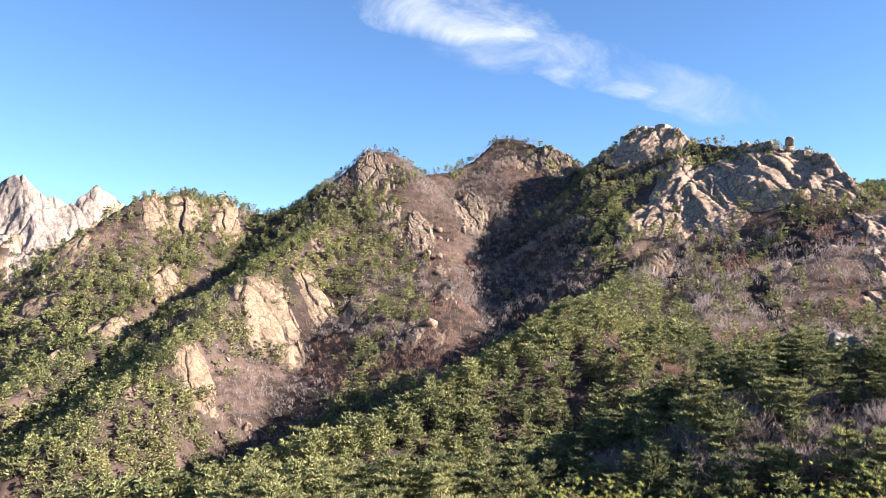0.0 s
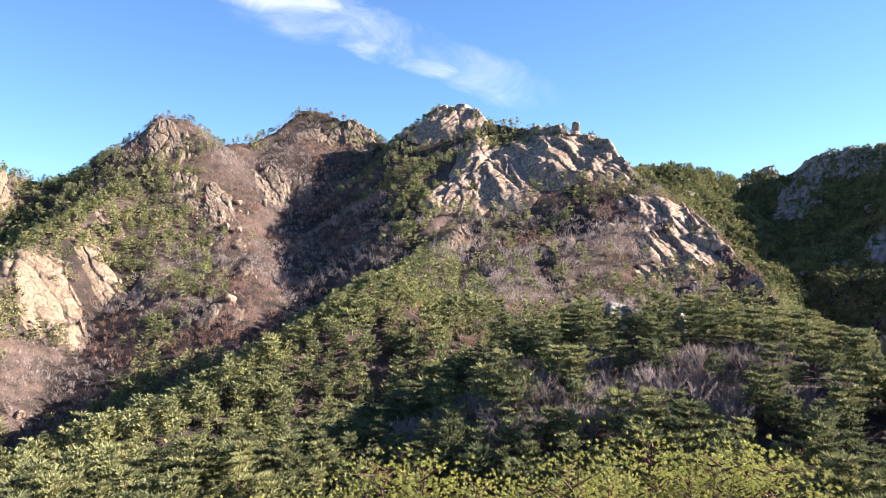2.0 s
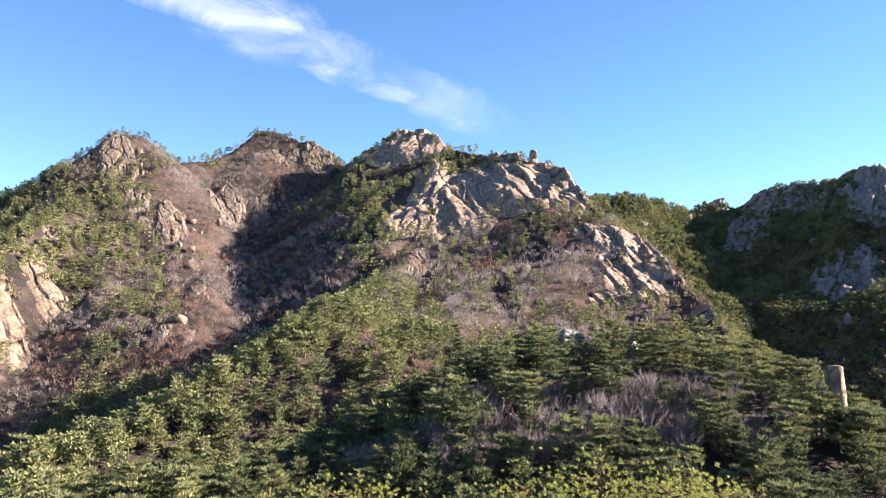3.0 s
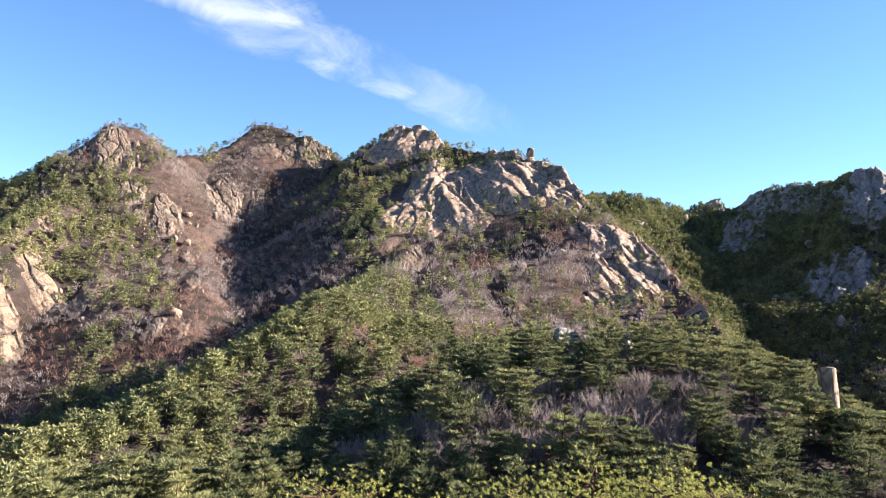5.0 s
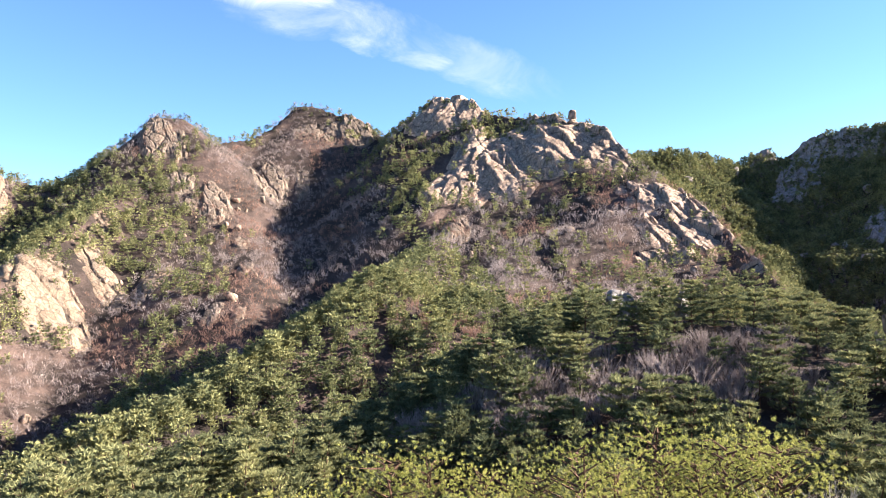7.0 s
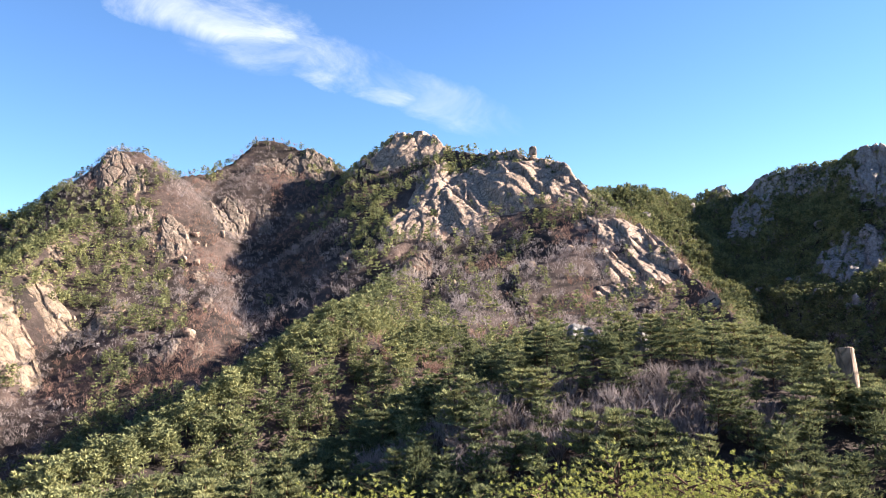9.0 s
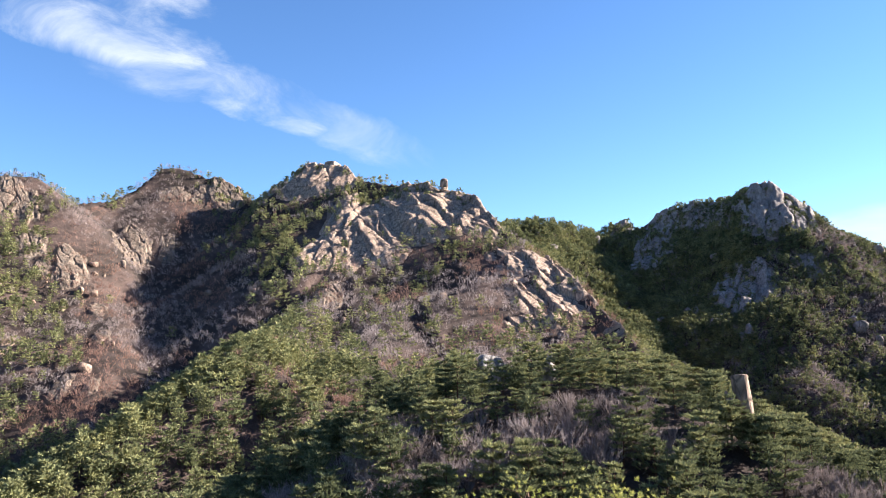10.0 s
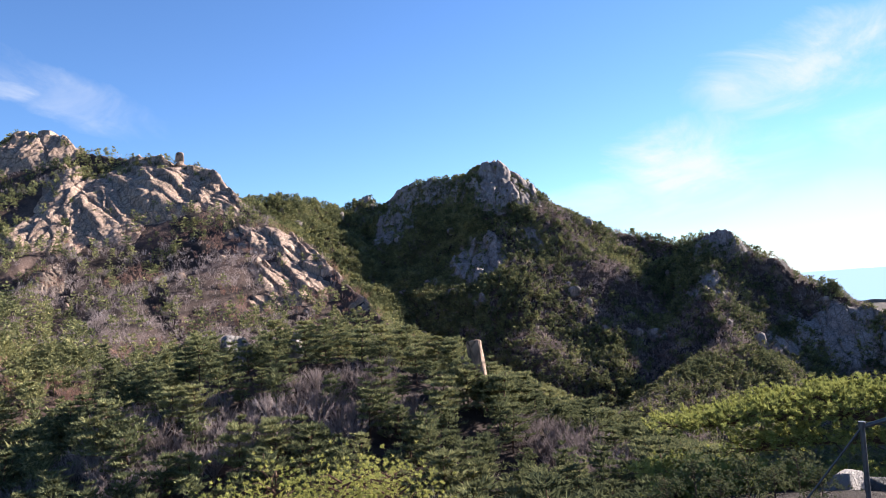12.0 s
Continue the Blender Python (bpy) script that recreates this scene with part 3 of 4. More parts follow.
def tube(a, b, ra, rb, sides=5):
    """A tapered limb between two points as triangles (n, 3, 3)."""
    a, b = np.asarray(a, float), np.asarray(b, float)
    w = unit(b - a)
    u = unit(np.cross(w, (0.3, 0.5, 0.8)))
    v = np.cross(w, u)
    ang = np.arange(sides) * 2 * np.pi / sides
    ring = np.cos(ang)[:, None] * u + np.sin(ang)[:, None] * v
    p, q = a + ring * ra, b + ring * rb
    p2, q2 = np.roll(p, -1, 0), np.roll(q, -1, 0)
    return np.concatenate([np.stack([p, p2, q2], 1), np.stack([p, q2, q], 1)])


def soup(name, tris, mat):
    return quick_mesh(name, tris.reshape(-1, 3), np.arange(len(tris) * 3).reshape(-1, 3), mat)


def pine_shape(tall, whorls, boughs, per_bough, blade, spread=0.36, limb_sides=4, wide=0.3):
    """An uneven red pine: a leaning trunk with tiers of flat boughs, each a feathered spray of upturned needles. Returns wood, needles."""
    lean = rng.normal(0, 0.05, 2)
    bend = rng.normal(0, 0.04 * tall, 2)
    def stem(f):
        s = f * tall
        return np.array([lean[0] * s + bend[0] * math.sin(f * 3), lean[1] * s + bend[1] * math.sin(f * 3), s])
    wood = []
    for k in range(4):
        wood.append(tube(stem(k / 4), stem((k + 1) / 4), tall * 0.022 * (1.15 - k / 4), tall * 0.022 * (0.9 - k / 4), max(limb_sides, 4)))
    wood[0][wood[0][:, :, 2] <= 0.02, 2] -= 0.8 if len(wood[0]) else 0
    needles = []
    turn = rng.uniform(0, 6.28)
    one_sided = rng.uniform(0, 6.28)
    for k in range(whorls):
        f = 0.3 + 0.68 * (k / max(whorls - 1, 1)) ** 0.85 + rng.normal(0, 0.03)
        for _ in range(boughs if k < whorls - 1 else 2):
            turn += 6.28 / boughs + rng.normal(0, 0.4)
            reach = tall * spread * max(1.06 - f, 0.06) ** 0.42 * rng.uniform(0.4, 1.2) * (1 + 0.35 * math.cos(turn - one_sided))
            out = np.array([math.cos(turn), math.sin(turn), 0.0])
            rise = rng.uniform(0.0, 0.3)
            start = stem(f)
            end = start + reach * (out + np.array([0, 0, rise]))
            if limb_sides:
                wood.append(tube(start - np.array([0, 0, reach * 0.12]), end, tall * 0.008, tall * 0.003, 3))
            across = np.array([-out[1], out[0], 0.0])
            along = rng.uniform(0.25, 1.05, per_bough)
            side = rng.uniform(-1, 1, per_bough) * 0.42 * np.sqrt(np.clip(1.12 - along, 0.05, 1)) * np.clip(along * 2.2, 0, 1)
            at = start + (end - start) * along[:, None] + across * (side * reach)[:, None]
            at[:, 2] += rng.normal(0, 0.1 * blade, per_bough) - 0.25 * np.abs(side) * reach
            way = unit(out * 0.55 + across * np.sign(side)[:, None] * 0.4 + np.array([0, 0, 0.5]) + rng.normal(0, 0.32, (per_bough, 3)))
            long = blade * rng.uniform(0.7, 1.3, per_bough)
            needles.append(blades(at + way * long[:, None] * 0.2, way, long, long * wide * rng.uniform(0.75, 1.25, per_bough)))
    return np.concatenate(wood), np.concatenate(needles)


def bare_shape(tall, limbs, twigs, thick, spread=0.6, wild=0.42):
    """A leafless broadleaf tree: limbs rising in a fan, each ending in fine twigs. Returns wood, twigs."""
    wood, fine = [tube((0, 0, -0.6), (0, 0, tall * 0.22), tall * 0.02, tall * 0.014, 4)], []
    for k in range(limbs):
        a = k * 2.4 + rng.normal(0, 0.3)
        out = rng.uniform(0.15, 1.0) * spread
        top = np.array([math.cos(a) * out * tall * 0.5, math.sin(a) * out * tall * 0.5, tall * rng.uniform(0.62, 0.85)])
        foot = np.array([0, 0, tall * rng.uniform(0.08, 0.22)])
        wood.append(tube(foot, top, tall * 0.009, tall * 0.003, 3))
        f = rng.uniform(0.35, 1.0, twigs)[:, None]
        base = foot + (top - foot) * f
        way = unit(unit(top - foot) + rng.normal(0, wild, (twigs, 3)) + np.array([0, 0, 0.25]))
        long = tall * rng.uniform(0.12, 0.3, twigs)
        fine.append(blades(base + way * long[:, None] * 0.35, way, long, thick * rng.uniform(0.6, 1.3, twigs)))
    return np.concatenate(wood), np.concatenate(fine)


def scatter_soup(shapes, where, size):
    """Many copies of triangle soups, turned and scaled, as one soup."""
    pick = rng.integers(0, len(shapes), len(where))
    out = []
    for k, s in enumerate(shapes):
        m = pick == k
        n = m.sum()
        if not n:
            continue
        a = rng.uniform(0, 6.28, n)
        c, sn = np.cos(a), np.sin(a)
        sc = size[m]
        x = s[None, :, :, 0] * c[:, None, None] - s[None, :, :, 1] * sn[:, None, None]
        y = s[None, :, :, 0] * sn[:, None, None] + s[None, :, :, 1] * c[:, None, None]
        v = np.stack([x, y, np.broadcast_to(s[None, :, :, 2], x.shape)], -1) * sc[:, None, None, None] + where[m][:, None, None, :]
        out.append(v.reshape(-1, 3, 3))
    return np.concatenate(out)


# which parts of the land the camera can see, with a margin of 9 m
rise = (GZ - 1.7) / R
seen_by_camera = rise >= np.maximum.accumulate(rise, axis=0) - 9.0 / R


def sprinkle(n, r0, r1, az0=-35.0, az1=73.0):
    """Random places on the slopes round the valley, even per area; land hidden from the camera keeps 2 in 100."""
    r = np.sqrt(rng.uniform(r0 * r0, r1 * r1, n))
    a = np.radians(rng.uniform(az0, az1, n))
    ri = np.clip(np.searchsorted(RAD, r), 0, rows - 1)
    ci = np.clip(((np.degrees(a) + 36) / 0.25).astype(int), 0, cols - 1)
    keep = seen_by_camera[ri, ci] | (rng.uniform(size=n) < 0.02)
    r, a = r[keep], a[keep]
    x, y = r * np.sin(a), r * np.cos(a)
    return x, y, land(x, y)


def steepness(x, y, e=3.0):
    return np.hypot(land(x + e, y) - land(x - e, y), land(x, y + e) - land(x, y - e)) / (2 * e)


# clearings of bare rock and soil (x, y, radius), and woods that have lost their leaves
BROWN = [(20, 560, 60), (40, 500, 60), (40, 445, 50), (25, 620, 60), (15, 400, 40), (-75, 390, 28), (-70, 440, 26), (-87, 361, 28), (60, 650, 50), (-5, 385, 30), (44, 516, 40), (4, 636, 30), (-52, 622, 34), (62, 686, 40)]
MIXED = [(150, 390, 60), (115, 318, 46), (172, 345, 58), (195, 412, 60), (130, 350, 45), (205, 345, 44), (165, 432, 45), (133, 300, 44), (96, 268, 34), (129, 279, 40), (133, 417, 35), (162, 320, 44), (112, 290, 34)]


GREEN = [(-150, 330, 80), (-190, 380, 60), (-120, 300, 70), (-235, 450, 60), (-60, 300, 60), (-20, 240, 60)]


def pine_share(x, y):
    s = 0.72 + 0.9 * fbm(x / 38, y / 38, 3, 77) + 0.35 * fbm(x / 9, y / 9, 2, 99)
    s = s + 0.4 * (np.hypot(x, y) < 290)
    return s - 1.3 * np.clip(in_spots(x, y, BROWN), 0, 1) ** 0.5 - 0.72 * np.clip(in_spots(x, y, MIXED), 0, 1) ** 0.4 + 0.7 * np.clip(in_spots(x, y, GREEN), 0, 1) ** 0.5


def far_wood(name, label, shapes, places, size, mat):
    ob = new(name, soup(name, scatter_soup(shapes, places, size), mat))
    return tagged(ob, label, "wood", kind="stuff")


def wood(zone, n, r0, r1, pine_shapes, bare_shapes, pine_size, bare_size, clear):
    x, y, z = sprinkle(n, r0, r1)
    steep = steepness(x, y)
    ok = ((in_spots(x, y, clear) <= 0) | (rng.uniform(size=len(x)) < 0.08)) & ((bareness(x, y) <= 0) | (rng.uniform(size=len(x)) < 0.06)) & (rng.uniform(size=len(x)) > np.clip((steep - 1.15) / 1.2, 0, 0.85))
    x, y, z = x[ok], y[ok], z[ok]
    pine = pine_share(x, y) > rng.uniform(0, 1, len(x))
    pine = pine | ((np.hypot(x, y) > 760) & (x > 0) & (rng.uniform(size=len(x)) < 0.05))
    # half the far pines become bare trees; their grey stands in for haze
    pine = pine & ~((np.hypot(x, y) > 760) & (x > 0) & (rng.uniform(size=len(x)) < 0.5))
    thin = ~pine | (rng.uniform(size=len(x)) < np.where((np.hypot(x, y) < 340) | (np.hypot(x, y) > 760), 0.95, np.where(x < -30, 0.8, 0.58)))
    x, y, z, pine = x[thin], y[thin], z[thin], pine[thin]
    at = np.stack([x, y, z], 1)
    far_wood("pine_wood", "dark green red-pine wood on the " + zone, pine_shapes, at[pine], pine_size * rng.uniform(0.6, 1.25, pine.sum()), PINE)
    red = ~pine & (fbm(x / 30, y / 30, 2, 55) > 0.12)
    grey = ~pine & ~red
    far_wood("bare_wood", "leafless grey-brown winter wood on the " + zone, bare_shapes, at[grey], bare_size * rng.uniform(0.5, 1.2, grey.sum()), TWIG)
    far_wood("dry_brush", "reddish dry-leaved brush on the " + zone, bare_shapes, at[red], bare_size * rng.uniform(0.5, 1.1, red.sum()), TWIG_RED)


CLEAR = [(x - 0.03 * x / math.hypot(x, y) * 100, y - 3 * y / math.hypot(x, y), 0.36 * max(w, h * 0.7)) for x, y, w, h in LEFT_SLABS + MASSIF + EAST_SLABS]
CLEAR += [(x, y, 0.2 * min(w, h)) for x, y, w, h in FACE_ROCKS]
CLEAR += [(x, y, 0.22 * min(w, h)) for x, y, w, h in RIGHT_CRAGS]
far_pines = [pine_shape(1.0, 5, 3, 6, 0.18, 0.46, 0, 0.5)[1] for _ in range(8)]
far_bare = [bare_shape(1.0, 6, 7, 0.03, 1.0, 0.7)[1] for _ in range(6)]
wood("main mountain", 47000, 270, 760, far_pines, far_bare, 6.2, 5.6, CLEAR)
distant_pines = [pine_shape(1.0, 4, 3, 4, 0.28, 0.5, 0, 0.55)[1] for _ in range(5)]
distant_bare = [bare_shape(1.0, 5, 4, 0.07, 1.0, 0.8)[1] for _ in range(5)]
wood("farther mountains", 30000, 760, 1300, distant_pines, distant_bare, 8.5, 6.5, CLEAR)
x, y, z = sprinkle(32000, 560, 1060, 36.0, 73.0)
open_wood = (in_spots(x, y, CLEAR) <= 0.1) | (rng.uniform(size=len(x)) < 0.1)
x, y, z = x[open_wood], y[open_wood], z[open_wood]
green = fbm(x / 45, y / 45, 3, 63) + rng.uniform(-0.5, 0.5, len(x)) > 0.12
at = np.stack([x, y, z], 1)
far_wood("bare_wood", "dense grey leafless wood on the shaded far mountain", distant_bare, at[~green], 7.2 * rng.uniform(0.5, 1.2, (~green).sum()), TWIG)
far_wood("pine_wood", "scattered pines in the leafless wood of the far mountain", distant_pines, at[green], 7.6 * rng.uniform(0.6, 1.2, green.sum()), PINE)
x, y, z = sprinkle(7500, 800, 1080, 27.0, 46.0)
far_wood("pine_wood", "dense dark pine wood on the saddle of the far mountain", distant_pines, np.stack([x, y, z], 1), 8.0 * rng.uniform(0.6, 1.2, len(x)), PINE)
mid_pines = [np.concatenate(pine_shape(1.0, 7, 4, 10, 0.12, 0.42, 0, 0.46)) for _ in range(7)]
mid_bare = [np.concatenate(bare_shape(1.0, 10, 18, 0.013, 1.0, 0.6)) for _ in range(5)]
wood("middle ridge", 6200, 132, 270, mid_pines, mid_bare, 6.8, 5.0, CLEAR)
# small wind-bent pines along the skyline of the main ridge
crest = np.array(RIDGES[0][4] + RIDGES[1][4][1:], float)
k = rng.integers(5, len(crest) - 1, 280)
f = rng.uniform(size=280)[:, None]
spot = crest[k, :2] * (1 - f) + crest[k + 1, :2] * f + rng.normal(0, 5.0, (280, 2))
far_wood("pine_wood", "small dark pines along the skyline of the main ridge", far_pines, np.column_stack([spot, land(spot[:, 0], spot[:, 1]) + 0.2]), 4.6 * rng.uniform(0.5, 1.2, 280), PINE)

# knee-high brush and dry grass under the trees of the nearer slopes
def undergrowth(n, r0, r1, size, label, mat, seed_off):
    x, y, z = sprinkle(n, r0, r1)
    want = fbm(x / 14, y / 14, 3, seed_off) + rng.uniform(-0.4, 0.4, len(x)) > -0.15
    at = np.stack([x, y, z], 1)[want]
    tuft = [s[rng.permutation(len(s))[:8]] for s in far_bare]
    ob = new("undergrowth", soup("undergrowth", scatter_soup(tuft, at, size * rng.uniform(0.5, 1.2, len(at))), mat))
    tagged(ob, label, "undergrowth", kind="stuff")


undergrowth(10000, 130, 420, 2.6, "low grey-brown brush under the pines", TWIG, 111)
undergrowth(9000, 150, 520, 2.8, "low reddish dry-leaved brush on open slopes", TWIG_RED, 222)
undergrowth(9000, 52, 130, 1.5, "low bare brush on the near hill", TWIG, 333)


# ---- the near hill and the slope below the lookout ----
def tree_thing(name, label, wood_tris, leaf_tris, wood_mat, leaf_mat, leaf_name, at, size, turn, group):
    top = new(name)
    top.matrix_world = pose(*at, 0, 0, turn) @ Matrix.Scale(size, 4)
    trunk = new("trunk", soup("trunk", wood_tris, wood_mat))
    leaves = new(leaf_name, soup(leaf_name, leaf_tris, leaf_mat))
    trunk.parent = leaves.parent = top
    return tagged(top, label, "tree", group)


def plant(name, label, shapes, wood_mat, leaf_mat, leaf_name, places, group):
    """One tree of each shape, then copies of them."""
    made = []
    for k, (x, y, tall) in enumerate(places):
        z = on_land(x, y) - 0.1
        turn = float(rng.uniform(0, 360))
        if k < len(shapes):
            made.append(tree_thing(name, label, *shapes[k], wood_mat, leaf_mat, leaf_name, (x, y, z), tall, turn, group))
        else:
            t = made[k % len(made)]
            c = copy_thing(t, pose(x, y, z, 0, 0, turn))
            c.scale = (tall * float(rng.uniform(0.9, 1.15)), tall * float(rng.uniform(0.9, 1.15)), tall)


def spaced(n, gap, inside, x0, x1, y0, y1):
    """Places at least gap apart within a stretch of the plan."""
    got = []
    for x, y in zip(rng.uniform(x0, x1, n), rng.uniform(y0, y1, n)):
        if inside(x, y) and all((x - p) ** 2 + (y - q) ** 2 > gap * gap for p, q in got):
            got.append((float(x), float(y)))
    return got


HILL_BARE = [(29, 96, 5), (33, 88, 7), (42, 90, 5), (46, 84, 7), (55, 85, 6), (62, 84, 5), (53, 79, 6), (35, 98, 4), (21, 95, 5), (60, 75, 5), (38, 84, 6), (74, 61, 7), (72, 53, 8)]


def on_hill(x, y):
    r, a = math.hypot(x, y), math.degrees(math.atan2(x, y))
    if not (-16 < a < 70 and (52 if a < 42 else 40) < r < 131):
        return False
    # only land in the camera's view is planted
    return bool(seen_by_camera[min(np.searchsorted(RAD, r + 1.5), rows - 1), int((a + 36) / 0.25)])


hill_spots = spaced(9000, 2.4, on_hill, -25, 112, 30, 130)
hill_pine = []
for x, y in hill_spots:
    off = abs(math.degrees(math.atan2(x, y)) - 44.8)
    if off < 0.9 and 105 < math.hypot(x, y) < 113:
        continue
    if min(abs(math.degrees(math.atan2(x, y)) - 27.6) / 2, abs(math.degrees(math.atan2(x, y)) - 31.6)) < 0.7 and math.hypot(x, y) > 117:
        continue
    bare = float(in_spots(np.array([x]), np.array([y]), HILL_BARE)[0]) - 0.08
    front = math.hypot(x, y) < 122
    if bare > 0.15 and rng.uniform() < 0.8:
        continue
    if front or rng.uniform() < 0.6:
        hill_pine.append((x, y, float(rng.uniform(4.4, 7.0))))
hill_bare = [(x, y, float(rng.uniform(2.6, 4.2))) for x, y in spaced(9000, 1.4, lambda x, y: on_hill(x, y) and in_spots(np.array([x]), np.array([y]), HILL_BARE)[0] > 0.2, 0, 100, 40, 120)]
# the first four are placed to hide the standing stone's foot from the camera
hill_pine = [(103 * math.sin(radians(a)), 103 * math.cos(radians(a)), t) for a, t in ((43.9, 5.8), (44.7, 5.2), (45.5, 5.0), (46.4, 5.2))] + hill_pine
hill_fill = np.array(hill_pine[300:640])
hill_pine, hill_bare = hill_pine[:300], hill_bare[:300]
plant("pine_tree", "dark green red pine with layered flat boughs", [pine_shape(1.0, 8, 5, 66, 0.075, 0.52, 4, 0.31) for _ in range(6)], BARK, PINE, "crown", hill_pine, "pines of the near hill")
plant("bare_tree", "leafless purple-brown shrub tree on the near hill", [bare_shape(1.0, 14, 30, 0.010, 1.1) for _ in range(5)], TWIG, TWIG, "twig_crown", hill_bare, "bare trees of the near hill")

if len(hill_fill):
    fill_at = np.stack([hill_fill[:, 0], hill_fill[:, 1], land(hill_fill[:, 0], hill_fill[:, 1]) - 0.1], 1)
    far_wood("pine_wood", "dark green pines that close the near hill's canopy", [np.concatenate(pine_shape(1.0, 8, 5, 26, 0.085, 0.42, 0, 0.36)) for _ in range(5)], fill_at, hill_fill[:, 2] * 0.95, PINE)


def tufted_pine(tall, pads, tufts, needles, length, spread=0.42):
    """A pine near enough to show its needle tufts. Returns wood, needles."""
    wood, _ = pine_shape(tall, 2, 2, 2, 0.1, spread, 6)
    wood, leaf = [wood], []
    turn = rng.uniform(0, 6.28)
    for k in range(pads):
        f = 0.28 + 0.70 * (k / max(pads - 1, 1)) ** 0.9
        turn += 2.4 + rng.normal(0, 0.3)
        reach = tall * spread * (1.12 - f) ** 0.6 * rng.uniform(0.5, 1.1)
        a = np.array([0, 0, f * tall])
        b = a + np.array([math.cos(turn) * reach, math.sin(turn) * reach, reach * rng.uniform(0.1, 0.5)])
        wood.append(tube(a - np.array([0, 0, reach * 0.2]), b, tall * 0.009, tall * 0.003, 4))
        size = tall * rng.uniform(0.09, 0.14)
        for _ in range(tufts):
            c = b + rng.normal(0, 1, 3) * np.array([size, size, size * 0.35]) + np.array([math.cos(turn), math.sin(turn), 0]) * size * 0.5
            axis = unit((c - b) / size * 0.5 + np.array([math.cos(turn) * 0.4, math.sin(turn) * 0.4, 0.9]) + rng.normal(0, 0.2, 3))
            way = unit(axis + rng.normal(0, 0.5, (needles, 3)))
            leaf.append(blades(c + way * length * 0.3, way, length * rng.uniform(0.7, 1.2, needles), length * 0.17))
            if rng.uniform() < 0.15:
                wood.append(tube(b - (b - a) * rng.uniform(0, 0.4), c, tall * 0.002, tall * 0.001, 3))
    return np.concatenate(wood), np.concatenate(leaf)


SLOPE_PINES = [  # x, y, height
    (-0.1, 40.0, 5.8),
    (3.0, 39.9, 6.5),
    (4.7, 37.7, 6.3),
    (6.6, 36.4, 7.5),
    (8.3, 36.1, 7.0),
    (10.7, 34.4, 6.1),
    (11.9, 30.8, 5.1),
    (13.0, 29.2, 6.1),
    (15.3, 30.3, 5.4),
    (18.0, 31.2, 6.0),
    (21.4, 31.4, 7.4),
    (24.5, 31.6, 7.7),
    (7.1, 26.1, 3.6),
    (10.2, 21.7, 2.4),
    (21.6, 38.3, 9.4),
    (25.8, 35.7, 9.1),
    (19.3, 30.4, 6.1),
    (0.0, 34.0, 5.3),
    (-1.2, 26.0, 3.5),
]
plant("young_pine", "yellow-green pine with upright needle tufts, sunlight in its colour", [tufted_pine(1.0, 34, 13, 24, 0.030) for _ in range(5)], BARK, PINE_NEAR, "crown", [(x, y, t * 0.9) for x, y, t in SLOPE_PINES], "pines below the lookout")
fill = [(x, y, float(rng.uniform(1.8, 3.2))) for x, y in spaced(500, 5.0, lambda x, y: 24 < math.hypot(x, y) < 52 and -14 < math.degrees(math.atan2(x, y)) < 46 and all((x - p) ** 2 + (y - q) ** 2 > 6 for p, q, _ in SLOPE_PINES), -12, 42, 16, 52)]
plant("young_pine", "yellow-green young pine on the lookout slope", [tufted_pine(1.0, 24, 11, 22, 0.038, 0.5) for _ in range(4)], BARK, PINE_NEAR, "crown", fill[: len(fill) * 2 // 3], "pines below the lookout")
plant("bare_shrub", "pale leafless shrub on the sunny lookout slope", [bare_shape(1.0, 14, 30, 0.009, 0.9) for _ in range(4)], TWIG, TWIG, "twig_crown", [(x, y, t * 0.75) for x, y, t in fill[len(fill) * 2 // 3:]], "shrubs below the lookout")

plant("pale_shrub", "bare pale-barked shrub with upright forked twigs", [bare_shape(1.0, 10, 26, 0.005, 0.9) for _ in range(4)], TWIG_PALE, TWIG_PALE, "twig_crown", [(x, y, 1.5 + 0.2 * (k % 4)) for k, (x, y) in enumerate([(13.5, 19.9), (15.5, 20.8), (15.2, 18.6), (16.6, 18.7), (15.0, 16.1), (11.3, 17.7), (12.3, 15.7), (13.1, 15.1), (11.6, 16.3), (19.0, 20.5)])], "pale shrubs below the lookout")


# the pine beside the lookout, whose boughs reach into the view
def polar(az, el, r):
    a, e = radians(az), radians(el)
    return np.array([math.sin(a) * r, math.cos(a) * r, EYE + math.tan(e) * r])


bough_pine = new("old_pine")
base = polar(77, -20, 11.0)
base[2] = on_land(base[0], base[1])
bough_pine.location = base
tagged(bough_pine, "old red pine with long boughs of yellow-green needles, sunlight in their colour", "tree")


def limb_path(points, r0, r1, sides=7):
    out = []
    n = len(points) - 1
    for k in range(n):
        out.append(tube(points[k], points[k + 1], r0 + (r1 - r0) * k / n, r0 + (r1 - r0) * (k + 1) / n, sides))
    return np.concatenate(out)


